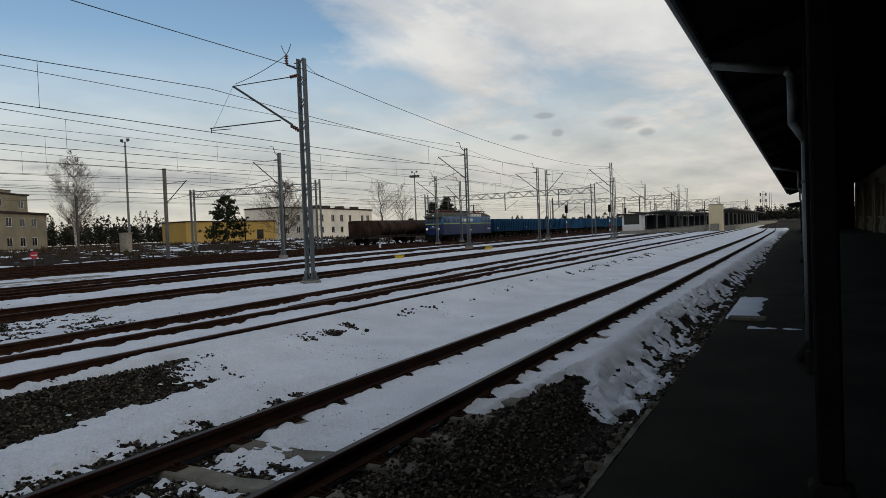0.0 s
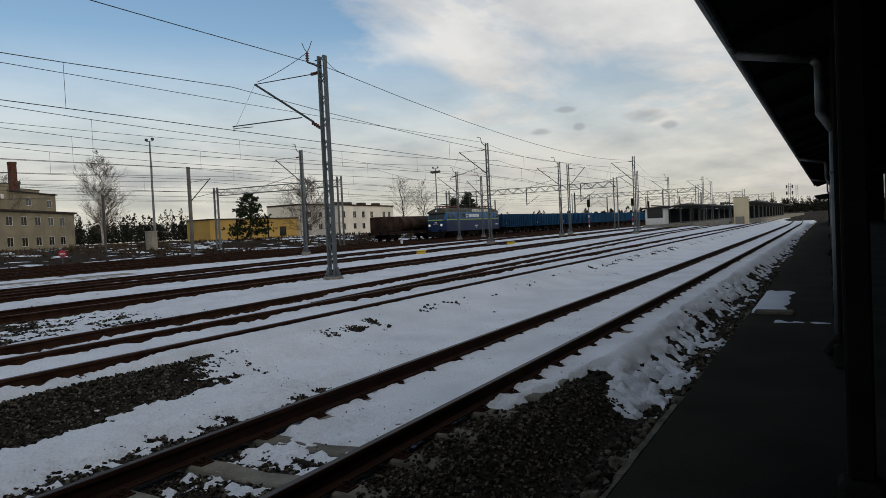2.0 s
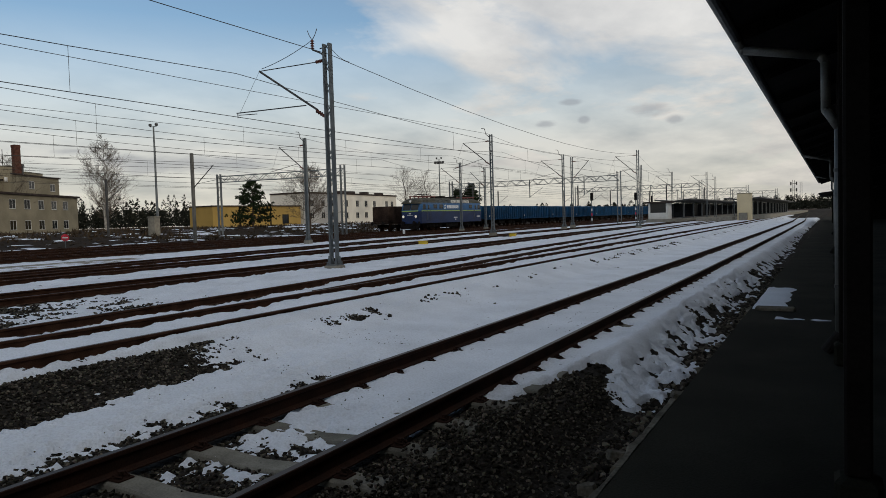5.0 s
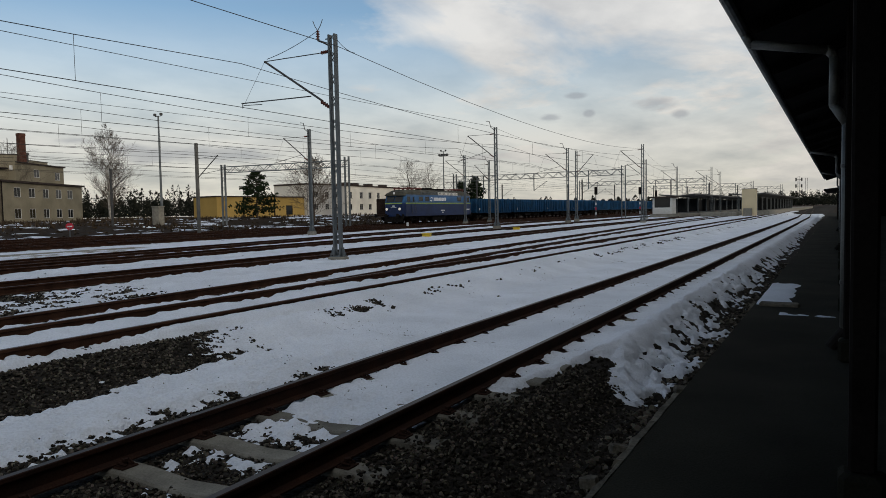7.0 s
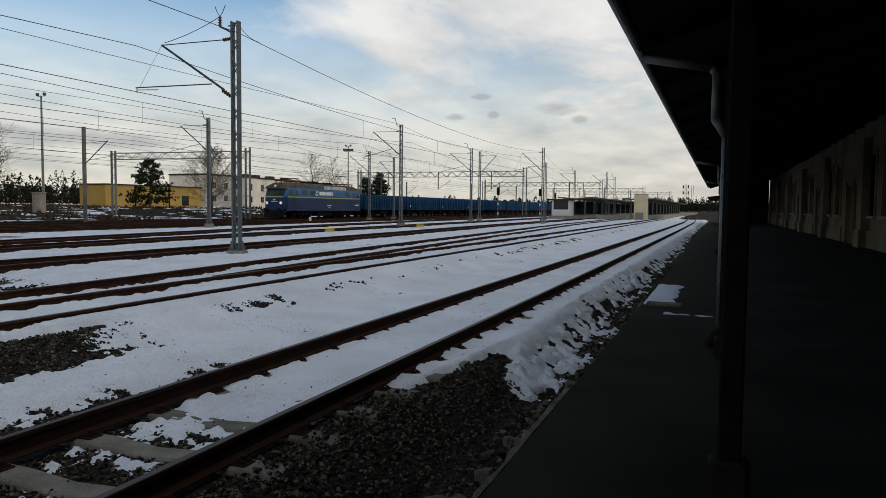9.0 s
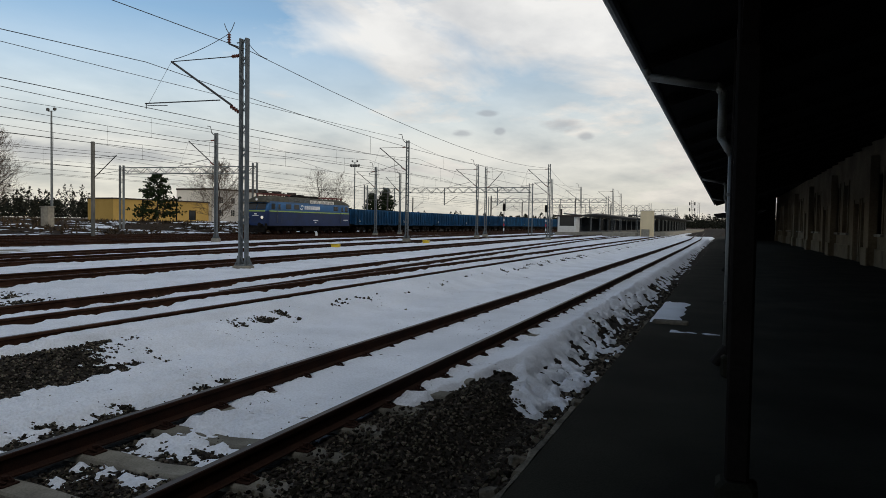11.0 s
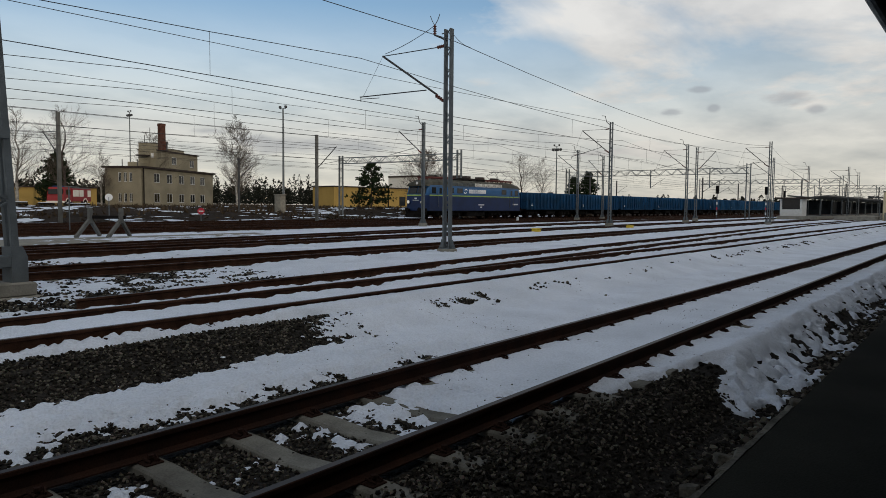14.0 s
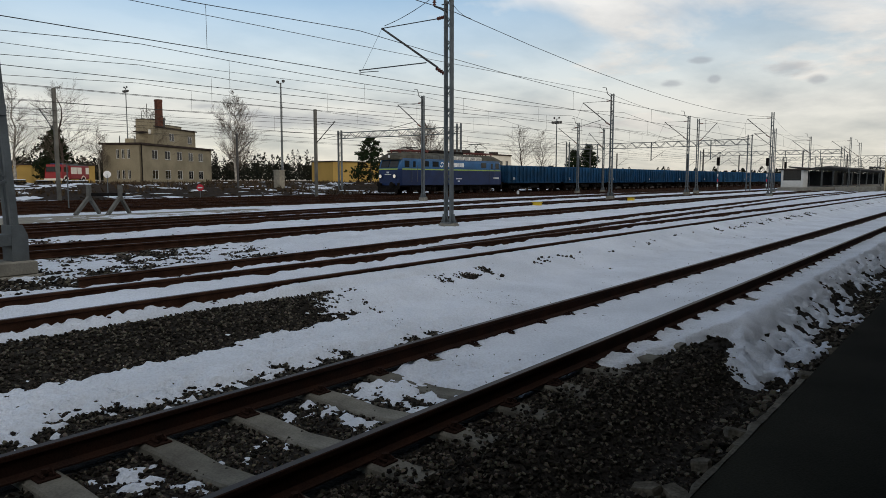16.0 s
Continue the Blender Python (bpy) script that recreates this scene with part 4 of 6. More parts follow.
def pole_mast(x, y, z, h, side=1, label="dark concrete catenary pole with a slanting bracket", arm=True, yaw=0, r=0.14):
    m = thing("catenary_pole", label, "pole", pose(x, y, z, 0, 0, yaw), group="catenary poles")
    bm = bmesh.new(); box(bm, (-r, -r * 0.8, -0.3), (r, r * 0.8, h), 0.02); part("post", bm, M_DARKCONC if r > 0.13 else M_DARKSTEEL, m)
    if arm:
        bm = bmesh.new()
        tube(bm, (side * 0.1, 0, h * 0.62), (side * 2.7, 0, h * 0.85), 0.04)
        tube(bm, (side * 0.1, 0, h * 0.83), (side * 2.6, 0, h * 0.845), 0.02)
        tube(bm, (side * 0.6, 0, h * 0.66), (side * 3.0, 0, h * 0.69), 0.02)
        part("bracket", bm, M_DARKSTEEL, m)
    return m


def gantry(xa, ya, xb, yb, z, h, beam=6.9, depth=0.75, label="grey lattice gantry across the tracks", posts=True, drops=0):
    g = thing("catenary_gantry", label, "gantry", group="gantries")
    a, b = Vector((xa, ya, 0)), Vector((xb, yb, 0))
    d = (b - a)
    L = d.length
    yaw = math.degrees(math.atan2(d.y, d.x))
    base = Matrix.Translation((xa, ya, z)) @ pose(0, 0, 0, 0, 0, yaw)
    g.matrix_world = base
    for k, u in enumerate((0, L)):
        bm = bmesh.new(); lattice(bm, h if k else h - 0.1, 0.55, 0.3, 0.09, 0.6)
        bmesh.ops.translate(bm, vec=(u, 0, 0), verts=bm.verts); part("leg", bm, M_GALV, g)
    n = int(L / 0.9)
    bm = bmesh.new()
    for yy in (-0.25, 0.25):
        bar(bm, (0, yy, beam), (L, yy, beam), 0.07); bar(bm, (0, yy, beam + depth), (L, yy, beam + depth), 0.07)
        for i in range(n):
            s0, s1 = (0, depth) if i % 2 else (depth, 0)
            bar(bm, (L * i / n, yy, beam + s0), (L * (i + 1) / n, yy, beam + s1), 0.05)
    part("truss_beam", bm, M_GALV, g)
    for i in range(drops):
        u = L * (i + 0.6) / (drops + 0.2)
        bm = bmesh.new()
        bar(bm, (u, 0, beam - 2.0), (u, 0, beam + depth), 0.12)
        tube(bm, (u, 0, beam - 1.9), (u + 2.2, 0, beam - 0.5), 0.035)
        part("drop_post", bm, M_GALV, g)
    return g


def wire_mesh(bm, pts, r):
    pts = [Vector(p) for p in pts]
    u, v = axes(pts[-1] - pts[0])
    loft(bm, [[p + (u * c + v * s) * r for c, s in ((1, 0), (0, 1), (-1, 0), (0, -1))] for p in pts])


def span(a, b, sag, n=10):
    a, b = Vector(a), Vector(b)
    return [a.lerp(b, i / n) - Vector((0, 0, 4 * sag * (i / n) * (1 - i / n))) for i in range(n + 1)]


def overhead_line(knots, gap=1.35, r=0.012, dropper=True, label="overhead contact line with its bearer wire"):
    """Bearer wire sagging between supports, level contact wire below it, with droppers."""
    t = thing("contact_line", label, "overhead wire", group="overhead wires")
    for a, b in zip(knots, knots[1:]):
        L = (Vector(b) - Vector(a)).length
        sag = min(0.75, L * 0.013)
        up_a, up_b = (a[0], a[1], a[2] + gap), (b[0], b[1], b[2] + gap)
        bearer = span(up_a, up_b, sag)
        bm = bmesh.new(); wire_mesh(bm, bearer, r); part("bearer_wire", bm, M_WIRE, t)
        bm = bmesh.new(); wire_mesh(bm, [Vector(a), Vector(b)], r); part("contact_wire", bm, M_WIRE, t)
        if dropper:
            for i in range(1, 10, 2):
                bm = bmesh.new(); tube(bm, bearer[i], Vector(a).lerp(Vector(b), i / 10), 0.008, n=4); part("dropper", bm, M_WIRE, t)


def feeder(knots, sag=0.35, r=0.012):
    t = thing("feeder_wire", "single dark overhead feeder wire", "overhead wire", group="overhead wires")
    bm = bmesh.new()
    for a, b in zip(knots, knots[1:]):
        wire_mesh(bm, span(a, b, sag), r)
    part("wire", bm, M_WIRE, t)


M1 = (-11.44, 19.03, 0.1)


def build_overhead():
    m1 = line_mast(*M1, 7.42, -1, 4.2, 0.24, horn=False, wire_z=5.8)
    # lightning horns, bracket and jumper on the near mast
    bm = bmesh.new(); bent_tube(bm, [(-0.08, 0, 7.35), (-0.35, 0, 7.5), (-0.62, 0, 7.62)], 0.03); part("horn_bracket", bm, M_DARKSTEEL, m1)
    bm = bmesh.new(); bent_tube(bm, [(-0.08, 0, 7.62), (-0.3, 0, 7.62)], 0.02); part("stay", bm, M_DARKSTEEL, m1)
    for dx in (-0.2, 0.22):
        bm = bmesh.new(); bent_tube(bm, [(-0.62, 0, 7.95), (-0.62 + dx * 0.55, 0, 8.1), (-0.62 + dx, 0, 8.3)], 0.012); part("spark_horn", bm, M_DARKSTEEL, m1)
    bm = bmesh.new(); insulator(bm, (-0.62, 0, 7.62), (-0.62, 0, 7.95), 0.075, 4); part("arrester", bm, M_PORCELAIN, m1, "brown porcelain surge arrester")
    bm = bmesh.new(); wire_mesh(bm, span((-0.62, 0, 7.95), (-2.95, 0, 7.28), 0.08, 8), 0.012); part("jumper", bm, M_WIRE, m1)
    bm = bmesh.new(); wire_mesh(bm, span((0.12, 0, 7.62), (0.4, 0.7, 7.2), 0.1, 8), 0.01); part("jumper", bm, M_WIRE, m1)
    # heavy lattice mast close to the turnout
    h = thing("heavy_mast", "wide blue-grey lattice anchor mast on a concrete footing", "mast", pose(-10.03, 4.47, 0.2, 0, 0, 4))
    wide = lambda z: 0.58 - 0.048 * z          # half width, narrowing upwards
    for sx in (-0.11, 0.11):
        for sy in (-1, 1):
            bm = bmesh.new()
            bar(bm, (sx, sy * wide(0.25), 0.25), (sx * 0.6, sy * wide(9.5), 9.5), 0.1, 0.11)
            part("leg", bm, M_GALV, h)
        z, sy = 0.6, 1
        while z < 9.0:
            bm = bmesh.new()
            bar(bm, (sx, sy * wide(z), z), (sx, -sy * wide(z + 0.55), z + 0.55), 0.06, 0.03)
            part("lacing_bar", bm, M_GALV, h)
            z, sy = z + 0.55, -sy
    for z in (0.55, 2.75, 5.0):
        bm = bmesh.new(); box(bm, (-0.17, -wide(z) - 0.05, z), (0.17, wide(z) + 0.05, z + 0.2), 0.01); part("batten_plate", bm, M_GALV, h)
    for s in (-1, 1):
        bm = bmesh.new()
        loft(bm, [[(xx, s * 0.45, 0.28), (xx, s * 0.72, 0.28), (xx, s * 0.72, 0.72), (xx, s * 0.64, 0.9), (xx, s * 0.45, 0.9)] for xx in (-0.18, 0.18)])
        part("gusset_plate", bm, M_GALV, h)
    bm = bmesh.new(); box(bm, (-0.5, -0.85, -0.4), (0.5, 0.85, 0.05), 0.03); box(bm, (-0.36, -0.78, 0.05), (0.36, 0.78, 0.28), 0.02); part("foundation", bm, M_CONC, h)
    line_mast(-21.0, 52.1, 0.3, 8.0, -1, 3.5, 0.2)
    line_mast(-14.4, 73.8, 0.2, 7.9, -1, 3.2, 0.2, horn=False)
    line_mast(-32.4, 42.5, 0.2, 7.9, -1, 3.6, 0.2)
    line_mast(-22.5, 73.7, 0.3, 7.9, -1, 3.5, 0.2)
    line_mast(-23.3, 79.0, 0.4, 7.9, 1, 2.8, 0.2, horn=False)
    line_mast(-35.6, 74.4, 0.3, 7.9, -1, 3.6, 0.2)
    line_mast(-37.1, 84.2, 0.3, 7.9, -1, 2.9, 0.19)
    line_mast(-19.6, 97.1, 0.2, 7.9, -1, 3.5, 0.19, horn=False)
    line_mast(-19.6, 118.2, 0.2, 7.9, -1, 3.5, 0.19)
    line_mast(-15.1, 123.8, 0.2, 7.9, -1, 3.5, 0.19, horn=False)
    line_mast(-16.4, 142.7, 0.2, 7.9, -1, 3.5, 0.3)
    pole_mast(-47.06, 44.3, 0.22, 8.2, 1)
    pole_mast(-50.5, 22.7, 0.25, 8.2, -1)
    pole_mast(-66.0, 49.0, 1.2, 6.0, 1, "weathered timber pole with a slanting strut", r=0.12)
    for px, py, hh in ((-62, 130, 8), (-70, 160, 8), (-58, 175, 8), (-50, 190, 8), (-44, 210, 8), (-38, 230, 8), (-46, 150, 8), (-31, 170, 8), (-27, 200, 8), (-24, 235, 8)):
        pole_mast(px, py, 0.3, hh, random.choice((-1, 1)), r=0.13)
    gantry(-64.6, 63.8, -46.2, 65.3, 0.3, 8.1, 6.95)
    gantry(-53.0, 104.0, -24.5, 104.0, 0.2, 8.0, 6.6, 0.8, drops=3)
    gantry(-47.0, 152.0, -20.5, 152.0, 0.2, 8.0, 6.7, 0.8, drops=4)
    gantry(-44.0, 196.0, -16.0, 196.0, 0.2, 8.0, 6.7, 0.8, drops=4)
    gantry(-40.0, 240.0, -12.0, 240.0, 0.2, 8.0, 6.7, 0.8, drops=4)
    # contact lines above the tracks
    W = 5.55
    overhead_line([(-16.0, -45, 5.8), (-15.65, 19.03, 5.8), (-15.4, 74, 5.75), (-18.6, 118, W), (-23, 260, W)], 1.58)
    overhead_line([(-27, -45, 5.75), (-23.0, 14.5, 5.75), (-20.0, 52, 5.75), (-24.0, 110, W), (-29, 260, W)])
    overhead_line([(-32, -45, 5.75), (-27.8, 17, 5.75), (-24.5, 52, 5.75), (-27, 74, 5.7), (-32, 130, W), (-36, 260, W)])
    overhead_line([(-37.5, -45, 5.75), (-33.6, 20, 5.75), (-30.5, 50, 5.75), (-36.6, 84, W), (-37.6, 150, W), (-39, 260, W)])
    overhead_line([(-39.3, -45, W), (-39.6, 42.5, W), (-40, 95, W), (-41, 152, W), (-42, 260, W)])
    overhead_line([(-44.5, -45, W), (-44.5, 44.3, W), (-44.5, 104, W), (-44.5, 152, W), (-44.5, 260, W)])
    overhead_line([(-49.3, -45, W), (-49.3, 23, W), (-49.3, 65, W), (-49.3, 104, W), (-49.3, 260, W)], dropper=False)
    overhead_line([(-56, -45, 5.9), (-56, 64, 5.9), (-56, 130, 5.9)], dropper=False)
    feeder([(-11.5, -45, 8.75), (-11.3, 19.03, 7.45)])
    feeder([(-11.3, 19.03, 7.45), (-14.4, 73.8, 8.0), (-19.6, 118, 8.1)], 0.9)
    feeder([(-32.6, -45, 8.3), (-32.9, 42.5, 8.5), (-35.9, 74.4, 8.5), (-37.4, 150, 8.3)])
    feeder([(-21.4, -45, 8.4), (-21.3, 52.1, 8.7), (-22.6, 73.7, 8.5), (-19.8, 118, 8.3)])
    feeder([(-47.0, -45, 8.3), (-47.0, 44.3, 8.3), (-50, 104, 8.2), (-47, 152, 8.2)])
    feeder([(-64.6, -45, 8.3), (-64.6, 63.8, 8.2), (-62, 130, 8.2)])


# ---------------------------------------------------------------- train
def body_ring(y, half, z0, z1, roof, inset=0.0):
    h = half - inset
    pts = [(-h, z0), (-h, z1), (-h * 0.93, z1 + (roof - z1) * 0.55), (-h * 0.68, roof - 0.06), (-h * 0.3, roof), (h * 0.3, roof), (h * 0.68, roof - 0.06), (h * 0.93, z1 + (roof - z1) * 0.55), (h, z1), (h, z0)]
    return [(x, y, z) for x, z in pts]


def plate(name, parent, mat, x0, x1, y, z0, z1, t=0.012, face="x", label=""):
    """A thin plate on a side (face x) of a vehicle; x0..x1 run along its length."""
    bm = bmesh.new()
    if face == "x":
        box(bm, (y - t, x0, z0), (y + t, x1, z1))
    else:
        box(bm, (x0, y - t, z0), (x1, y + t, z1))
    return part(name, bm, mat, parent, label)


def bogie(parent, y, wheels, base, z=0.0):
    bm = bmesh.new()
    for s in (-1, 1):
        box(bm, (s * 1.02 - 0.07, -base / 2 - 0.5, 0.42), (s * 1.02 + 0.07, base / 2 + 0.5, 0.85), 0.03)
        for i in range(wheels):
            yy = -base / 2 + base * i / (wheels - 1)
            box(bm, (s * 1.1 - 0.08, yy - 0.2, 0.35), (s * 1.1 + 0.08, yy + 0.2, 0.75), 0.03)
            tube(bm, (s * 1.12, yy - 0.42, 0.5), (s * 1.12, yy - 0.42, 0.85), 0.09)
            tube(bm, (s * 1.12, yy + 0.42, 0.5), (s * 1.12, yy + 0.42, 0.85), 0.09)
    box(bm, (-1.0, -0.3, 0.45), (1.0, 0.3, 0.8), 0.02)
    b = part("bogie_frame", bm, M_UNDER, parent)
    b.matrix_local = pose(0, y, z)
    for i in range(wheels):
        yy = -base / 2 + base * i / (wheels - 1)
        bm = bmesh.new()
        for s in (-1, 1):
            tube(bm, (s * 0.68, 0, 0), (s * 0.82, 0, 0), 0.52 if wheels == 3 else 0.46, n=20)
        tube(bm, (-0.7, 0, 0), (0.7, 0, 0), 0.09, n=8)
        w = part("wheelset", bm, M_RUST, parent)
        w.matrix_local = pose(0, y + yy, z + (0.52 if wheels == 3 else 0.46))


def buffers(parent, y, s):
    for sx in (-0.87, 0.87):
        bm = bmesh.new()
        tube(bm, (sx, y, 1.05), (sx, y + s * 0.42, 1.05), 0.11, n=10)
        tube(bm, (sx, y + s * 0.42, 1.05), (sx, y + s * 0.48, 1.05), 0.24, n=14)
        part("buffer", bm, M_UNDER, parent)


def build_loco():
    """Six-axle electric locomotive; front at y = 0, it runs towards -y. Half width 1.49."""
    lo = thing("electric_locomotive", "blue and navy six-axle electric locomotive with lime stripe", "locomotive")
    L, hw = 18.3, 1.48
    bm = bmesh.new()
    # lower body and cab noses
    rings = []
    for y, ins in ((0.0, 0.30), (0.12, 0.14), (0.5, 0.0), (L - 0.5, 0.0), (L - 0.12, 0.14), (L, 0.30)):
        h = hw - ins
        rings.append([(-h, y, 0.95), (-h, y, 2.55), (h, y, 2.55), (h, y, 0.95)])
    loft(bm, rings)
    part("lower_body", bm, M_NAVY, lo, "navy lower body side")
    bm = bmesh.new()
    rings = []
    for y, ins, roof in ((0.02, 0.30, 2.56), (0.14, 0.14, 2.62), (0.52, 0.06, 3.55), (0.66, 0.0, 3.62), (L - 0.66, 0.0, 3.62), (L - 0.52, 0.06, 3.55), (L - 0.14, 0.14, 2.62), (L - 0.02, 0.30, 2.56)):
        h = hw - ins
        rings.append([(-h, y, 2.55), (-h, y, min(3.3, roof)), (-h * 0.97, y, roof), (h * 0.97, y, roof), (h, y, min(3.3, roof)), (h, y, 2.55)])
    loft(bm, rings)
    part("upper_body", bm, M_BLUE, lo, "bright blue upper body side")
    # sloping roof sides and roof
    bm = bmesh.new()
    rings = []
    for y, k in ((0.2, 0.1), (0.36, 0.55), (0.9, 0.85), (2.0, 1.0), (L - 2.0, 1.0), (L - 0.9, 0.85), (L - 0.36, 0.55), (L - 0.2, 0.1)):
        z = 3.58 + 0.7 * k
        rings.append([(-hw * 0.985, y, 3.5), (-hw * 0.97, y, 3.56), (-hw * 0.86, y, 3.57 + 0.43 * k), (-hw * 0.5, y, z), (hw * 0.5, y, z), (hw * 0.86, y, 3.57 + 0.43 * k), (hw * 0.97, y, 3.56), (hw * 0.985, y, 3.5)])
    loft(bm, rings)
    part("roof", bm, M_LOCOROOF, lo, "dull grey-green roof")
    # stripe round the body, a little proud
    for s in (-1, 1):
        plate("lime_stripe", lo, M_LIME, 0.5, L - 0.5, s * (hw + 0.006), 2.50, 2.62)
    for y0 in (0.06, L - 0.06):
        bm = bmesh.new(); box(bm, (-1.24, y0 - 0.08, 2.49), (1.24, y0 + 0.08, 2.61)); part("lime_stripe", bm, M_LIME, lo)
    # cab windows
    for end in (0, 1):
        for sx in (-1, 1):
            bm = bmesh.new()
            def yv(v): return v if not end else L - v
            vs = [(sx * 0.07, yv(0.13), 2.72), (sx * 1.17, yv(0.16), 2.72), (sx * 1.13, yv(0.44), 3.42), (sx * 0.07, yv(0.42), 3.42)]
            vs2 = [(x, y + (0.05 if end else -0.05) * -1, z) for x, y, z in vs]
            loft(bm, [[(x, y - (0.035 if not end else -0.035), z) for x, y, z in vs], vs2])
            part("windscreen", bm, M_WINDOW, lo)
            side_y = (0.85, 1.55) if not end else (L - 1.55, L - 0.85)
            plate("cab_window", lo, M_WINDOW, side_y[0], side_y[1], sx * (hw + 0.002), 2.75, 3.4)
            dy = (1.95, 2.65) if not end else (L - 2.65, L - 1.95)
            d = plate("cab_door", lo, M_NAVY, dy[0], dy[1], sx * (hw + 0.004), 1.25, 2.49)
            plate("door_top", d, M_BLUE, dy[0], dy[1], sx * (hw + 0.004), 2.63, 3.45)
            plate("door_window", d, M_WINDOW, dy[0] + 0.15, dy[1] - 0.15, sx * (hw + 0.01), 2.75, 3.35)
            for hy in (dy[0] - 0.08, dy[1] + 0.08):
                bm = bmesh.new(); tube(bm, (sx * (hw + 0.06), hy, 1.3), (sx * (hw + 0.06), hy, 3.0), 0.02); part("handrail", bm, M_GALV, lo)
    # side windows and grilles
    for sx in (-1, 1):
        for i, y in enumerate((3.6, 5.2)):
            plate("side_window", lo, M_WINDOW, y, y + 1.0, sx * (hw + 0.003), 2.85, 3.4)
        plate("side_window", lo, M_WINDOW, L - 4.4, L - 3.4, sx * (hw + 0.003), 2.85, 3.4)
        for i in range(9):
            y = 4.3 + i * 1.1
            bm = bmesh.new()
            box(bm, (sx * 0.9, y, 3.6), (sx * 1.41, y + 0.06, 4.0)); box(bm, (sx * 0.9, y + 0.9, 3.6), (sx * 1.41, y + 0.96, 4.0))
            for k in range(5):
                box(bm, (sx * 1.0, y + 0.05, 3.63 + 0.085 * k), (sx * (1.47 - 0.035 * k), y + 0.91, 3.67 + 0.085 * k))
            part("roof_grille", bm, M_FRAME if 4 <= i <= 8 else M_GALV, lo)
        plate("number_panel", lo, M_SIGNWHITE, L - 2.05, L - 0.8, sx * (hw + 0.006), 1.62, 1.78, 0.01)
        plate("number_panel", lo, M_SIGNWHITE, 9.2, 10.3, sx * (hw + 0.006), 1.55, 1.68, 0.01)
        plate("number_panel", lo, M_SIGNWHITE, 9.55, 9.9, sx * (hw + 0.006), 1.28, 1.42, 0.01)
        # operator's mark as plain shapes: a ring and nine upright bars
        bm = bmesh.new()
        for a0 in (0.3, 3.44):
            for k in range(7):
                a, b = a0 + k * 0.35, a0 + (k + 1) * 0.35
                r0, r1 = 0.30 - 0.02 * k, 0.30 - 0.02 * (k + 1)
                bar(bm, (sx * (hw + 0.012), 6.75 + r0 * math.cos(a), 3.08 + r0 * math.sin(a)), (sx * (hw + 0.012), 6.75 + r1 * math.cos(b), 3.08 + r1 * math.sin(b)), 0.02, 0.1)
        part("mark_ring", bm, M_SIGNWHITE, lo, "white ring-shaped mark")
        for k in range(8):
            y = 7.35 + k * 0.42
            bm = bmesh.new()
            box(bm, (sx * (hw + 0.004), y, 2.87), (sx * (hw + 0.016), y + 0.13, 3.3))
            part("mark_bar", bm, M_SIGNWHITE, lo)
            bm = bmesh.new()
            box(bm, (sx * (hw + 0.004), y + 0.2, 2.87), (sx * (hw + 0.016), y + 0.33, 3.3))
            part("mark_bar", bm, M_SIGNWHITE, lo)
    # head lamps, lit at the front
    for sx in (-0.95, 0.95):
        bm = bmesh.new(); tube(bm, (sx, 0.3, 1.85), (sx, -0.1, 1.85), 0.25, n=18); hl = part("headlamp", bm, M_NAVY, lo)
        bm = bmesh.new(); tube(bm, (sx, -0.1, 1.85), (sx, -0.13, 1.85), 0.17, n=18); part("lens", bm, M_LAMPWHITE, hl, "lit warm-white lamp lens")
    bm = bmesh.new(); tube(bm, (0, 0.6, 3.82), (0, 0.2, 3.82), 0.2, n=16); hl = part("top_lamp", bm, M_LOCOROOF, lo)
    bm = bmesh.new(); tube(bm, (0, 0.2, 3.82), (0, 0.17, 3.82), 0.15, n=16); part("lens", bm, M_SIGNWHITE, hl)
    bm = bmesh.new(); box(bm, (-0.42, -0.03, 2.0), (0.42, 0.02, 2.06)); box(bm, (-0.16, -0.03, 2.15), (0.16, 0.02, 2.3)); part("nose_mark", bm, M_SIGNWHITE, lo)
    # underframe
    bm = bmesh.new(); box(bm, (-1.3, 0.2, 0.8), (1.3, L - 0.2, 0.98), 0.03); box(bm, (-1.42, 0.02, 0.55), (1.42, 0.22, 1.2), 0.04); box(bm, (-1.42, L - 0.22, 0.55), (1.42, L - 0.02, 1.2), 0.04)
    box(bm, (-1.35, -0.12, 0.22), (1.35, -0.02, 0.62), 0.02)
    part("underframe", bm, M_UNDER, lo)
    bm = bmesh.new(); box(bm, (-1.25, 7.4, 0.3), (1.25, 10.9, 0.85), 0.05); part("battery_box", bm, M_UNDER, lo)
    bogie(lo, 4.2, 3, 3.5); bogie(lo, L - 4.2, 3, 3.5)
    buffers(lo, 0.0, -1); buffers(lo, L, 1)
    # roof gear: frames, insulators, pantographs
    for y0, y1 in ((1.2, 5.4), (L - 5.4, L - 1.2)):
        bm = bmesh.new()
        for sx in (-0.8, 0.8):
            box(bm, (sx - 0.05, y0, 4.22), (sx + 0.05, y1, 4.34)); 
        for k in range(5):
            yy = y0 + (y1 - y0) * k / 4
            box(bm, (-0.8, yy - 0.05, 4.22), (0.8, yy + 0.05, 4.32))
            for sx in (-0.6, 0.6):
                tube(bm, (sx, yy, 4.0), (sx, yy, 4.24), 0.09, 0.06, 8)
        part("roof_frame", bm, M_PANTO, lo, "red-brown pantograph frame on insulators").location.z = 0.2
    for k, (y0, y1, z) in enumerate(((6.2, 7.2, 4.3), (7.6, 8.6, 4.42), (9.2, 10.0, 4.3), (10.4, 11.8, 4.36))):
        bm = bmesh.new(); box(bm, (-0.55, y0, 4.05), (0.55, y1, z), 0.05); part("roof_box", bm, M_UNDER, lo).location.z = 0.2
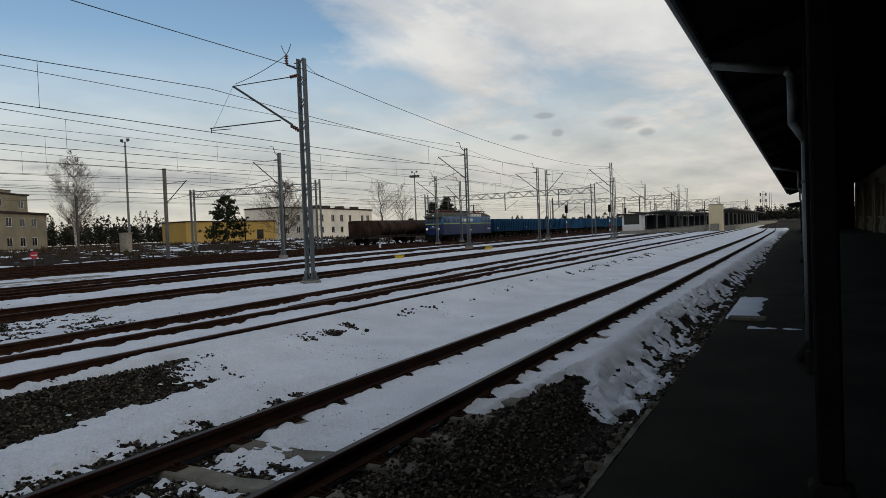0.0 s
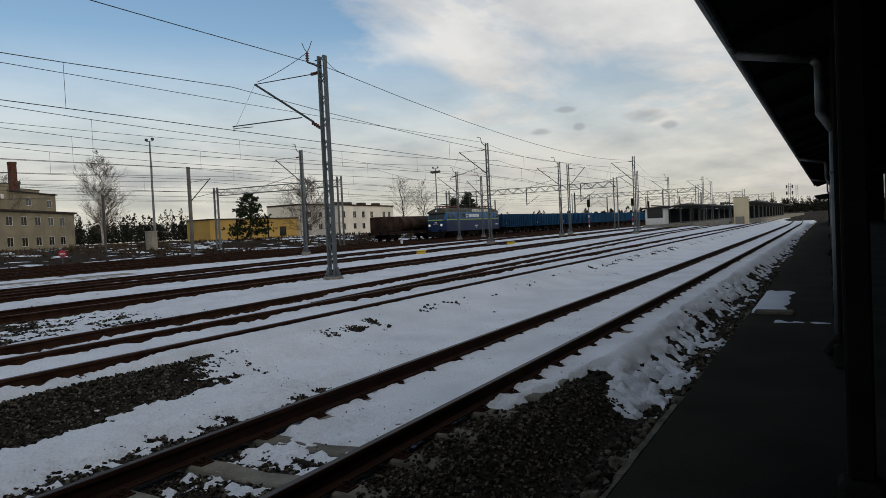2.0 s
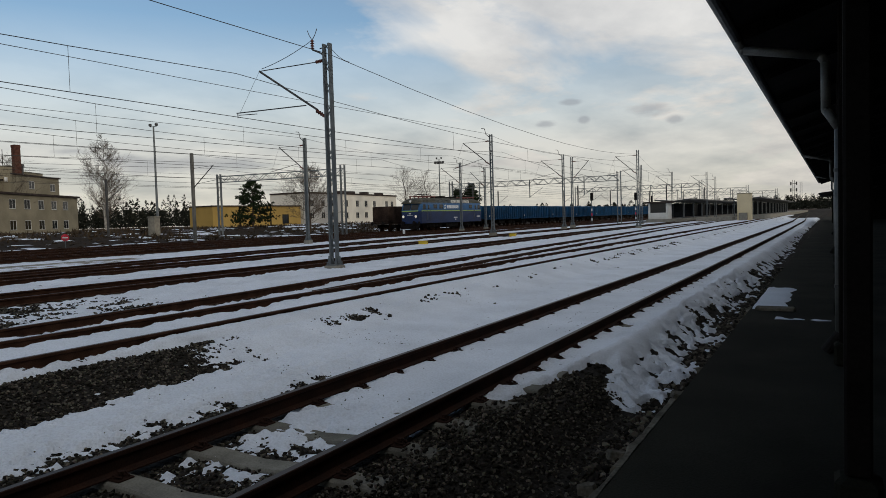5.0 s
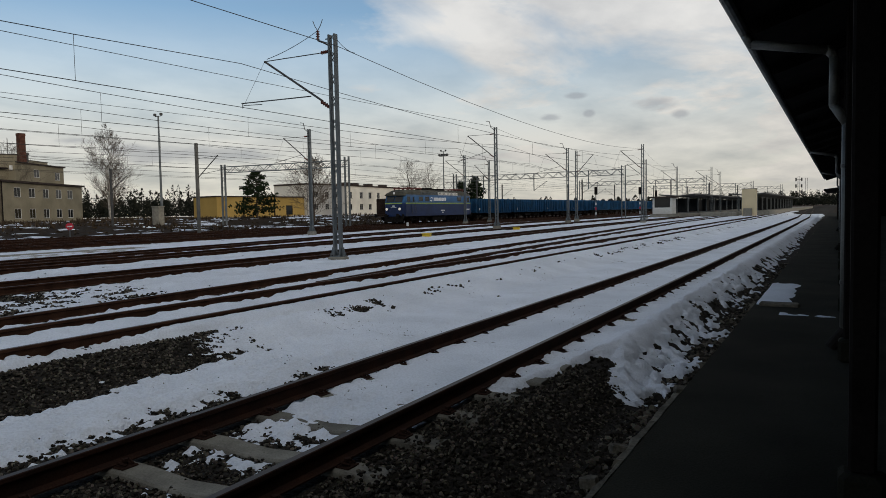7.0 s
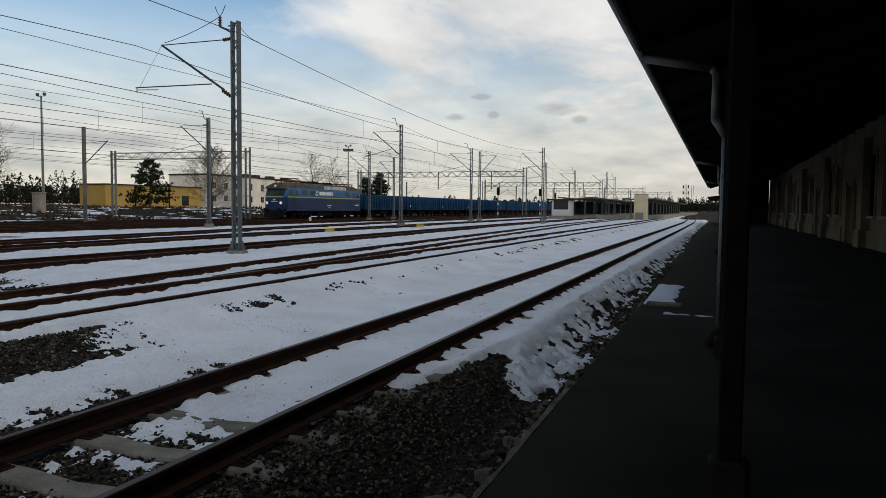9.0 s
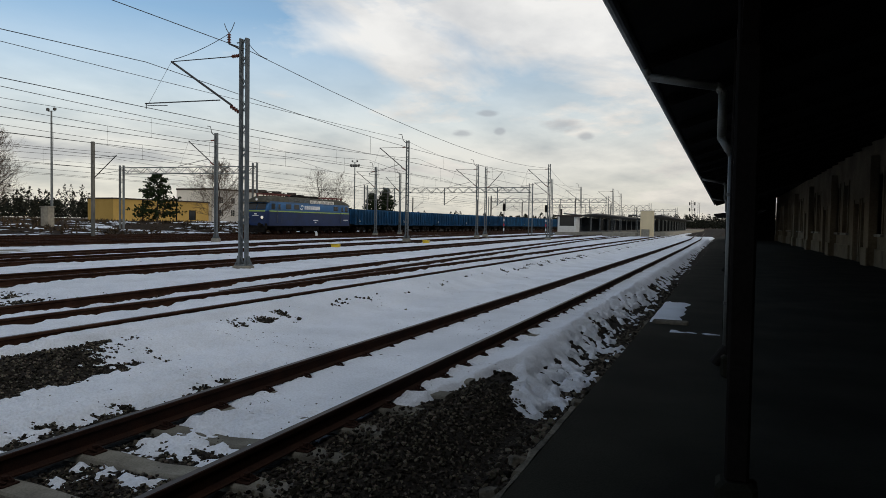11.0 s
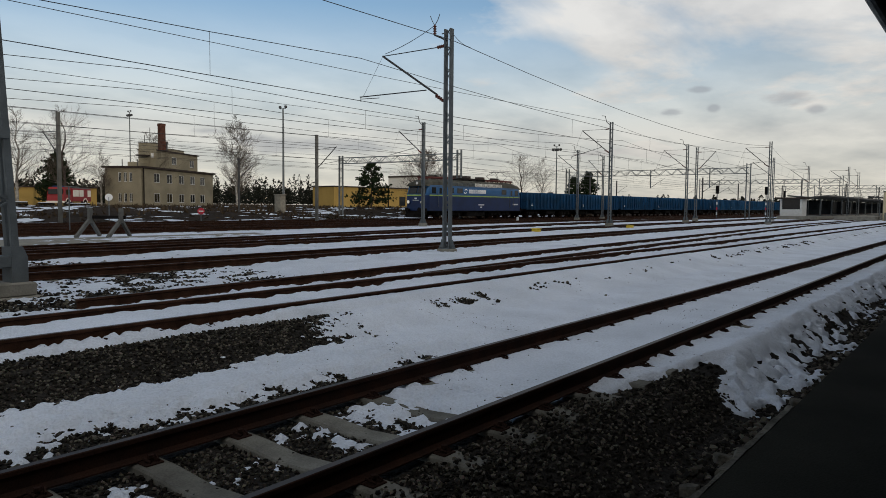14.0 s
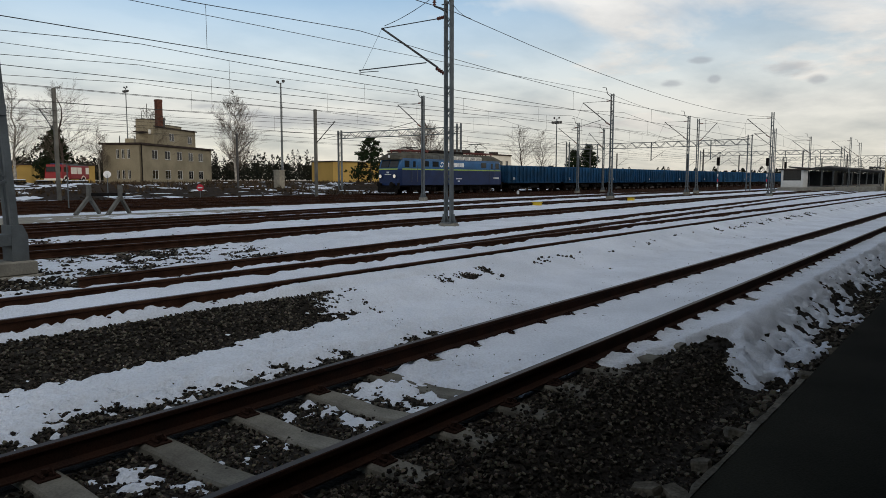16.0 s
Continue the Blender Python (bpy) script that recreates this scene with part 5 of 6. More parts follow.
    def panto(yc, raised):
        zt = 4.36 + (0.98 if raised else 0.18)
        bm = bmesh.new(); box(bm, (-0.75, yc - 0.45, 4.33), (0.75, yc + 0.45, 4.38), 0.02)
        p = part("pantograph", bm, M_UNDER, lo, "raised pantograph" if raised else "lowered pantograph")
        p.location.z = 0.2
        for sx in (-0.7, 0.7):
            for s in (-1, 1):
                bm = bmesh.new()
                bent_tube(bm, [(sx, yc + s * 0.35, 4.36), (sx * 0.95, yc + s * 1.25, 4.36 + (0.5 if raised else 0.06)), (sx * 0.6, yc + s * 0.22, zt)], 0.028)
                part("arm", bm, M_UNDER, p)
        for s in (-1, 1):
            bm = bmesh.new(); tube(bm, (-0.95, yc + s * 0.22, zt + 0.05), (0.95, yc + s * 0.22, zt + 0.05), 0.035); part("contact_strip", bm, M_UNDER, p)
    panto(3.3, False); panto(L - 3.3, True)
    return lo


def build_wagon():
    w = thing("coal_wagon", "blue open-top coal wagon with ribbed steel sides", "wagon", group="coal train wagons")
    L, hw, z0, z1 = 12.9, 1.45, 1.2, 3.15
    bm = bmesh.new()
    for s in (-1, 1):
        box(bm, (s * hw - 0.03, 0.0, z0), (s * hw + 0.03, L, z1))
    for y in (0.0, L):
        box(bm, (-hw, y - 0.03, z0), (hw, y + 0.03, z1))
    box(bm, (-hw, 0.0, z0 - 0.04), (hw, L, z0 + 0.04))
    part("box_body", bm, M_WAGON, w)
    bm = bmesh.new()
    for s in (-1, 1):
        box(bm, (s * (hw + 0.03) - 0.07, -0.05, z1 - 0.06), (s * (hw + 0.03) + 0.07, L + 0.05, z1 + 0.08), 0.02)
        box(bm, (s * (hw + 0.02) - 0.06, -0.05, z0 - 0.12), (s * (hw + 0.02) + 0.06, L + 0.05, z0 + 0.1), 0.02)
    for y in (0.0, L):
        box(bm, (-hw, y - 0.07, z1 - 0.06), (hw, y + 0.07, z1 + 0.08), 0.02)
    part("top_rim", bm, M_WAGON, w)
    n = 15
    for s in (-1, 1):
        for i in range(n + 1):
            y = L * i / n
            bm = bmesh.new(); box(bm, (s * (hw + 0.11) - 0.08, y - 0.09, z0), (s * (hw + 0.11) + 0.08, y + 0.09, z1 - 0.04), 0.02)
            part("side_rib", bm, M_WAGON, w)
    for y in (-0.06, L + 0.06):
        for x in (-0.8, 0.0, 0.8):
            bm = bmesh.new(); box(bm, (x - 0.07, y - 0.06, z0), (x + 0.07, y + 0.06, z1 - 0.04), 0.02); part("end_rib", bm, M_WAGON, w)
    bm = bmesh.new(); box(bm, (-1.2, 0.05, 0.95), (1.2, L - 0.05, 1.18), 0.02); box(bm, (-0.2, 0.2, 0.7), (0.2, L - 0.2, 0.96)); box(bm, (-1.3, 5.3, 0.5), (1.3, 7.6, 0.9), 0.04); part("underframe", bm, M_UNDER, w)
    bm = bmesh.new(); box(bm, (hw + 0.031, 1.0, 1.55), (hw + 0.037, 1.6, 1.66)); box(bm, (hw + 0.031, 1.0, 1.75), (hw + 0.037, 1.6, 1.8)); part("number_panel", bm, M_SIGNWHITE, w)
    bogie(w, 2.2, 2, 1.8); bogie(w, L - 2.2, 2, 1.8)
    buffers(w, 0.0, -1); buffers(w, L, 1)
    return w


def build_train():
    loco = build_loco()
    loco.matrix_world = pose(TRAIN_X, 90, 0.40)
    wag = [build_wagon()]
    for i in range(1, 12):
        wag.append(copy_thing(wag[0], pose(0, 0, 0)))
    wag[0].matrix_world = pose(0, 0, 0)
    return loco, wag


# y of the train's front end by time
FRONT = [(0, 90.0), (1.5, 85.8), (3.5, 80.7), (7, 72.3), (9, 67.9), (12.5, 59.4), (14, 55.6), (16, 51.4)]


def build_parked_wagon():
    """Dark flat wagon with a low tank load, parked on the track beyond the train."""
    w = thing("parked_wagon", "dark brown parked tank wagon with end platform", "wagon", pose(-49.3, 77.0, 0.40))
    bm = bmesh.new(); box(bm, (-1.35, 0, 0.95), (1.35, 26, 1.25), 0.03); part("underframe", bm, M_WAGONRUST, w)
    bm = bmesh.new(); tube(bm, (0, 5.0, 2.2), (0, 25.5, 2.2), 1.15, n=20); part("tank", bm, M_WAGONRUST, w, smooth=False)
    bm = bmesh.new(); box(bm, (-1.3, 0.3, 1.25), (1.3, 3.6, 3.3), 0.08); box(bm, (-0.9, 3.6, 1.25), (0.9, 5.0, 2.2), 0.05); part("end_hood", bm, M_WAGONRUST, w)
    for y in (7, 11, 15, 19, 23):
        bm = bmesh.new(); box(bm, (-1.25, y - 0.12, 1.2), (1.25, y + 0.12, 2.3), 0.02); part("saddle", bm, M_UNDER, w)
    bm = bmesh.new(); tube(bm, (0, 15, 3.3), (0, 15, 3.6), 0.4, n=12); part("dome", bm, M_WAGONRUST, w)
    bogie(w, 2.6, 2, 1.8); bogie(w, 12.8, 2, 1.8); bogie(w, 23, 2, 1.8)
    buffers(w, 0.0, -1)


# ---------------------------------------------------------------- buildings
def wall_with_windows(parent, L, h, wins, mat, m, t=0.3, frame_mat=None, sill=True, depth=0.14):
    """A wall along local +x (0..L), front towards -y, with real openings. wins: x0, x1, z0, z1."""
    xs = sorted({0.0, L, *[w[0] for w in wins], *[w[1] for w in wins]})
    bm = bmesh.new()
    for a, b in zip(xs, xs[1:]):
        mid = (a + b) / 2
        col = sorted([w for w in wins if w[0] < mid < w[1]], key=lambda w: w[2])
        z = -1.0
        for w in col:
            if w[2] > z:
                box(bm, (a, 0, z), (b, t, w[2]), m=m)
            z = w[3]
        if h > z:
            box(bm, (a, 0, z), (b, t, h), m=m)
    part("wall", bm, mat, parent)
    for x0, x1, z0, z1 in wins:
        bm = bmesh.new(); box(bm, (x0, depth, z0), (x1, depth + 0.03, z1), m=m); w = part("window", bm, M_WINDOW, parent)
        bm = bmesh.new()
        f = 0.06
        for lo, hi in (((x0, depth - 0.05, z0), (x0 + f, depth, z1)), ((x1 - f, depth - 0.05, z0), (x1, depth, z1)), ((x0, depth - 0.05, z1 - f), (x1, depth, z1)), ((x0, depth - 0.05, z0), (x1, depth, z0 + f)), (((x0 + x1) / 2 - 0.02, depth - 0.02, z0), ((x0 + x1) / 2 + 0.02, depth, z1))):
            box(bm, lo, hi, m=m)
        part("frame", bm, frame_mat or M_FRAME, w)
        if sill:
            bm = bmesh.new(); box(bm, (x0 - 0.06, -0.08, z0 - 0.1), (x1 + 0.06, depth, z0 - 0.003), m=m); part("sill", bm, M_CONC, w)


def wall_frame(ax, ay, bx, by, z):
    """The frame of a wall that runs from a to b, seen from its front with a at the left."""
    ang = math.degrees(math.atan2(by - ay, bx - ax))
    return pose(ax, ay, z, 0, 0, ang), math.hypot(bx - ax, by - ay)


BLD_A, BLD_B = Vector((-119.5, 66.0)), Vector((-134.0, 90.0))


def build_signal_house():
    """Two-storey flat-roofed house with a set-back upper room and a brick chimney."""
    b = thing("signal_house", "two-storey grey-beige house with flat roof and tall brick chimney", "house")
    z, h = 1.7, 6.6
    # front from A to B is seen from the yard: A at the left
    m, L = wall_frame(*BLD_A, *BLD_B, z)
    wins = []
    for f in (0.173, 0.338, 0.505, 0.67, 0.825):
        x = L * f - 1.0
        wins += [(x, x + 2.0, 0.35, 2.05), (x, x + 2.0, 4.1, 5.8)]
    wall_with_windows(b, L, h, wins, M_PLASTER, m, depth=0.07)
    u = (BLD_B - BLD_A).normalized()
    n = Vector((-u.y, u.x))          # away from the yard
    if n.x > 0:
        n = -n
    D = 7.5
    C = BLD_A + n * D
    m2, L2 = wall_frame(C.x, C.y, BLD_A.x, BLD_A.y, z)
    wins2 = []
    for f in (0.39, 0.535, 0.68):
        x = L2 * f - 0.3
        wins2 += [(x, x + 0.62, 0.35, 2.0), (x, x + 0.62, 4.1, 5.8)]
    wall_with_windows(b, L2, h, wins2, M_PLASTER, m2)
    bm = bmesh.new()
    inner = [BLD_A + n * 0.3 + u * 0.3, BLD_B + n * 0.3 - u * 0.0, BLD_B + n * D, C + u * 0.3]
    loft(bm, [[(p.x, p.y, zz) for p in inner] for zz in (z - 1, z + h)])
    part("core", bm, M_PLASTER, b)
    bm = bmesh.new()
    ov = [BLD_A - n * 0.45 - u * 0.45, BLD_B - n * 0.45 + u * 0.45, BLD_B + n * (D + 0.4) + u * 0.45, C + n * 0.4 - u * 0.45]
    loft(bm, [[(p.x, p.y, z + h + dz) for p in ov] for dz in (0.0, 0.35)])
    part("roof", bm, M_ROOF, b, "dark felt flat roof")
    # set-back upper room with a parapet, its roof falling away to the back
    a2 = BLD_A + n * 2.6 + u * 9.0
    b2 = BLD_A + n * 2.6 + u * (L - 1.9)
    m3, L3 = wall_frame(a2.x, a2.y, b2.x, b2.y, z + h + 0.3)
    wall_with_windows(b, L3, 3.6, [(L3 * 0.36, L3 * 0.36 + 1.9, 1.2, 2.7), (L3 * 0.8, L3 * 0.8 + 1.9, 1.0, 2.5)], M_PLASTER, m3, depth=0.07)
    bm = bmesh.new()
    q = [a2 + n * 0.3, b2 + n * 0.3, b2 + n * 3.6, a2 + n * 3.6]
    loft(bm, [[(p.x, p.y, zz) for p in q] for zz in (z + h + 0.3, z + h + 3.9)]); part("upper_room", bm, M_PLASTER, b)
    bm = bmesh.new()
    q = [a2 - n * 0.3 - u * 0.1, b2 - n * 0.3 + u * 0.3, b2 + n * 3.8 + u * 0.3, a2 + n * 3.8 - u * 0.1]
    loft(bm, [[(p.x, p.y, z + h + 3.9 + dz) for p in q] for dz in (0, 0.22)]); part("upper_roof", bm, M_ROOF, b)
    bm = bmesh.new(); box(bm, (-0.25, -0.2, 0), (0.55, 3.4, 5.0), 0.02, m=m3); part("stair_wall", bm, M_PLASTER, b)
    bm = bmesh.new(); box(bm, (-0.32, -0.27, 5.003), (0.62, 3.5, 5.12), m=m3); part("coping", bm, M_ROOF, b)
    bm = bmesh.new(); box(bm, (L3 - 6.2, 3.2, 3.9), (L3 + 0.1, 3.55, 4.75), 0.02, m=m3); part("parapet", bm, M_PLASTER, b)
    bm = bmesh.new(); box(bm, (L3 - 6.3, 3.15, 4.753), (L3 + 0.2, 3.6, 4.85), m=m3); part("coping", bm, M_ROOF, b)
    bm = bmesh.new(); box(bm, (-2.3, 1.0, 2.45), (-0.26, 2.8, 2.65), m=m3); part("door_canopy", bm, M_ROOF, b)
    bm = bmesh.new(); box(bm, (-4.4, 1.6, 0.05), (-0.27, 3.2, 1.1), 0.03, m=m3); part("stair_head", bm, M_PLASTER, b)
    bm = bmesh.new(); box(bm, (-0.9, 0.2, 2.2), (-0.27, 0.5, 3.0), 0.03, m=m3); part("lamp_box", bm, M_FRAME, b)
    # square brick chimney with cap courses
    c = a2 + u * 7.7 + n * 3.0
    for nm, mat, s0, s1, za, zb in (("chimney", M_BRICK, 0.62, 0.55, z + h, z + h + 9.5), ("chimney_cap", M_BRICK, 0.6, 0.6, z + h + 9.503, z + h + 10.0)):
        bm = bmesh.new()
        loft(bm, [[(c.x + s * i, c.y + s * j, zz) for i, j in ((-1, -1), (1, -1), (1, 1), (-1, 1))] for s, zz in ((s0, za), (s1, zb))])
        part(nm, bm, mat, b, "tall square red-brick chimney" if nm == "chimney" else "")
    for dx, ht in ((-2.6, 3.0), (-0.6, 4.6)):
        p = a2 + u * (3.0 + dx) + n * 2.5
        bm = bmesh.new(); tube(bm, (p.x, p.y, z + h + 3.9), (p.x, p.y, z + h + 4.0 + ht), 0.06); part("roof_aerial", bm, M_DARKSTEEL, b)
    v = b2 - u * 7.6 + n * 3
    bm = bmesh.new(); tube(bm, (v.x, v.y, z + h + 4.6), (v.x, v.y, z + h + 6.0), 0.25, n=10); tube(bm, (v.x, v.y, z + h + 6.0), (v.x, v.y, z + h + 6.5), 0.45, 0.3, 10); part("vent_pipe", bm, M_DARKSTEEL, b)
    for k in (0.15, 0.55):
        p = BLD_A + u * (L * k * 0.0 + 0.2) + n * (D * k)
        bm = bmesh.new(); tube(bm, (p.x, p.y, z + h), (p.x, p.y, z + h + 1.6), 0.08); part("roof_pipe", bm, M_DARKSTEEL, b)
    p = BLD_A + u * 0.12 - n * 0.12
    bm = bmesh.new(); tube(bm, (p.x, p.y, z - 0.5), (p.x, p.y, z + h), 0.1, n=8); part("downpipe", bm, M_UNDER, b)


def build_yellow_hall():
    b = thing("yellow_hall", "long low yellow plastered hall with a dark flat roof", "hall")
    z, h = 1.75, 4.4
    A, B = (-120.8, 114.1), (-118.8, 142.0)
    m, L = wall_frame(*A, *B, z)
    wall_with_windows(b, L, h, [(L - 6.5, L - 4.2, 0.0, 2.4)], M_YELLOW, m, frame_mat=M_WOODDARK, sill=False)
    bm = bmesh.new(); box(bm, (0, 0.3, -1), (L, 8.3, h), m=m); part("core", bm, M_YELLOW, b)
    bm = bmesh.new(); box(bm, (-0.2, -0.25, h), (L + 0.2, 8.5, h + 0.28), m=m); part("roof", bm, M_ROOF, b)
    for x in (L * 0.27, L * 0.62):
        bm = bmesh.new(); box(bm, (x, -0.12, -0.5), (x + 0.35, -0.003, h), m=m); part("pilaster", bm, M_WOODDARK, b)


def build_office():
    b = thing("office_block", "two-storey white office block, end wall greyed for shade, flat roof", "office")
    z, h = 1.9, 7.7
    A, B, C = (-118.7, 143.3), (-118.3, 159.0), (-123.1, 194.8)
    # end with its shade put into grey plaster, and lit white front
    m, L = wall_frame(*A, *B, z)
    wins = []
    for i in range(3):
        x = 2.6 + i * (L - 5) / 2.4
        wins += [(x, x + 1.6, 1.0, 2.7), (x, x + 1.6, 4.3, 6.0)]
    wall_with_windows(b, L, h, wins, M_SHADEWALL, m)
    m2, L2 = wall_frame(*B, *C, z)
    wins = []
    for k, x in enumerate((2.0, 8.5, 14.0, 19.5, 28.0, 32.0)):
        wins += [(x, x + 2.0, 0.9, 2.6), (x, x + 2.0, 4.2, 6.1)]
    wall_with_windows(b, L2, h, wins, M_WHITE, m2)
    bm = bmesh.new(); box(bm, (0, 0.3, -1), (L2, 12, h), m=m2); part("core", bm, M_WHITE, b)
    bm = bmesh.new(); box(bm, (0, 0.3, -1), (L, 12, h), m=m); part("core", bm, M_WHITE, b)
    bm = bmesh.new(); box(bm, (-0.2, -0.25, h), (L2 + 0.2, 12, h + 0.4), m=m2); part("roof", bm, M_ROOF, b)
    bm = bmesh.new(); box(bm, (-0.2, -0.25, h), (L, 12, h + 0.4), m=m); part("roof", bm, M_ROOF, b)
    for x in (6.0, 11.0, 20.0, 30.0):
        bm = bmesh.new(); box(bm, (x, 3, h + 0.4), (x + 2.6, 5, h + 1.3), 0.05, m=m2); part("roof_box", bm, M_ROOF, b)


def build_yellow_shed():
    b = thing("yellow_shed", "low yellow plastered shed behind the bare trees", "shed")
    m, L = wall_frame(-129.8, 40.5, -122.5, 59.0, 1.2)
    wall_with_windows(b, L, 3.2, [(L * 0.2, L * 0.2 + 1.2, 1.0, 2.2), (L * 0.6, L * 0.6 + 1.2, 1.0, 2.2)], M_YELLOW, m, sill=False)
    bm = bmesh.new(); box(bm, (0, 0.3, -1), (L, 6, 3.2), m=m); part("core", bm, M_YELLOW, b)
    bm = bmesh.new(); box(bm, (-0.2, -0.3, 3.203), (L + 0.2, 6.2, 3.42), m=m); part("roof", bm, M_ROOF, b)
    rnd = random.Random(21)
    for x, y, yaw in ((-88.0, 33.0, 20), (-93.5, 38.0, -15), (-84.0, 38.5, 40)):
        st = thing("timber_stack", "stack of dark sleepers with snow lying on top", "timber", pose(x, y, ground_z(x, y) - 0.05, 0, 0, yaw), group="timber stacks")
        for lay in range(3):
            for k in range(4 - lay % 2):
                bm = bmesh.new(); box(bm, (-1.25, 0.3 * k + 0.15 * (lay % 2), 0.2 * lay), (1.25 + rnd.uniform(-0.15, 0.15), 0.3 * k + 0.15 * (lay % 2) + 0.26, 0.2 * lay + 0.18), 0.02); part("sleeper_beam", bm, M_WOODDARK, st)
        bm = bmesh.new(); box(bm, (-1.2, 0.05, 0.585), (1.2, 1.05, 0.68), 0.045); part("snow_cap", bm, M_SNOW, st)


def build_platform_hall():
    """New island platform with shelters far down the line, and the pale relay box."""
    p = tagged(thing("island_platform", "pale concrete island platform", "platform", kind="structure"))
    bm = bmesh.new(); box(bm, (-22.4, 111.5, -0.2), (-17.0, 340, 0.8), 0.02); part("slab", bm, M_CONC, p)
    bm = bmesh.new(); box(bm, (-13.2, 122, -0.2), (-6.2, 340, 0.95), 0.02); part("slab", bm, M_CONC, p)
    for x0, y0, n in ((-21.0, 118, 9), (-11.5, 126, 12)):
        s = thing("platform_shelter", "grey steel platform roof on slim posts", "shelter", group="platform shelters")
        for i in range(n):
            y = y0 + i * 9
            for dx in (0.4, 3.2):
                bm = bmesh.new(); box(bm, (x0 + dx - 0.1, y - 0.1, 0.94), (x0 + dx + 0.1, y + 0.1, 3.45), 0.01); part("post", bm, M_GALV, s)
            bm = bmesh.new(); box(bm, (x0 + 0.6, y + 2.0, 1.0), (x0 + 3.0, y + 2.08, 3.2)); part("glass_screen", bm, M_WINDOW, s)
        bm = bmesh.new()
        loft(bm, [[(x0 - 1.0, y, 3.75), (x0 + 1.8, y, 3.42), (x0 + 4.6, y, 3.75), (x0 + 4.6, y, 3.95), (x0 + 1.8, y, 3.65), (x0 - 1.0, y, 3.95)] for y in (y0 - 2, y0 + n * 9)])
        part("roof", bm, M_DARKSTEEL, s)
    k = thing("relay_cabin", "white relay cabin with a dark roof on the platform", "cabin", pose(-22.2, 112.5, 0.8))
    bm = bmesh.new(); box(bm, (0, 0, 0), (3.0, 3.0, 1.0), 0.02); box(bm, (0, 0, 1.0), (0.3, 3.0, 2.5), 0.02); box(bm, (2.7, 0, 1.0), (3.0, 3.0, 2.5), 0.02); part("wall", bm, M_FRAME, k)
    bm = bmesh.new(); box(bm, (0.3, 0.1, 1.0), (2.7, 0.14, 2.5)); part("glass", bm, M_WINDOW, k)
    bm = bmesh.new(); box(bm, (-0.3, -0.4, 2.503), (3.4, 3.3, 2.75), 0.02); part("roof", bm, M_ROOF, k)
    c = thing("stair_tower", "pale cream lift tower at the platform end", "tower", pose(-9.4, 114.6, 0.2))
    bm = bmesh.new(); box(bm, (0, 0, -0.2), (1.95, 2.0, 4.15), 0.03); part("shaft", bm, M_CREAM, c)
    bm = bmesh.new(); box(bm, (-0.05, -0.05, 4.153), (2.0, 2.05, 4.23), 0.01); part("cap", bm, M_CONC, c)
    bm = bmesh.new(); box(bm, (0.25, -0.5, -0.2), (1.45, -0.003, 1.25), 0.03); part("cabinet", bm, M_CONC, c)
    bm = bmesh.new(); box(bm, (-5.5, -3, -0.4), (-0.5, 1.5, 0.7), 0.04); part("ramp_wall", bm, M_CONC, c)


# ---------------------------------------------------------------- plants
def branch(bm, p, d, length, r, depth, rnd, spread, twigs, up=0.1, segs=3):
    q = Vector(p)
    d = Vector(d).normalized()
    for i in range(segs):
        nx = q + d * (length / segs)
        tube(bm, q, nx, max(0.01, r * (1 - 0.25 * i)), max(0.008, r * (1 - 0.25 * (i + 1))), 5 if r > 0.03 else 3)
        q = nx
        d = (d + Vector((rnd.uniform(-1, 1), rnd.uniform(-1, 1), rnd.uniform(-0.5, 1) + up)) * 0.18).normalized()
        if depth > 0:
            for _ in range(twigs):
                nd = (d + Vector((rnd.uniform(-1, 1), rnd.uniform(-1, 1), rnd.uniform(-0.4, 0.7))) * spread).normalized()
                branch(bm, q, nd, length * rnd.uniform(0.42, 0.65), r * 0.5, depth - 1, rnd, spread, twigs, up, 2)


def bare_tree(x, y, z, h, seed, birch=False, levels=3, crown_from=0.25, label="leafless birch with a fine twiggy crown"):
    rnd = random.Random(seed)
    t = thing("bare_tree", label, "tree", pose(x, y, z), group="bare trees")
    trunk, crown = bmesh.new(), bmesh.new()
    n = 9
    prev = Vector((0, 0, -1.1))
    for i in range(n):
        f = (i + 1) / n
        p = Vector((rnd.uniform(-0.12, 0.12) * h * 0.06 * i, rnd.uniform(-0.12, 0.12) * h * 0.06 * i, h * f))
        r0, r1 = 0.017 * h * (1 - i / n) + 0.02, 0.017 * h * (1 - f) + 0.02
        tube(trunk, prev, p, r0, r1, 7)
        if f > crown_from:
            for _ in range(7):
                a = rnd.uniform(0, 6.283)
                d = Vector((math.cos(a), math.sin(a), rnd.uniform(0.35, 1.25) + (0.15 if birch else 0.0)))
                reach = (0.235 if birch else 0.30) * math.sin(math.pi * min(1.0, 0.25 + 0.72 * f)) + 0.03
                branch(crown, prev.lerp(p, rnd.random()), d, h * reach * rnd.uniform(0.6, 1.1), 0.0036 * h * (1.15 - f), levels - 1, rnd, 0.85, 2, 0.0)
        prev = p
    part("trunk", trunk, M_BIRCH if birch else M_BARK, t)
    part("crown", crown, M_TWIG, t)


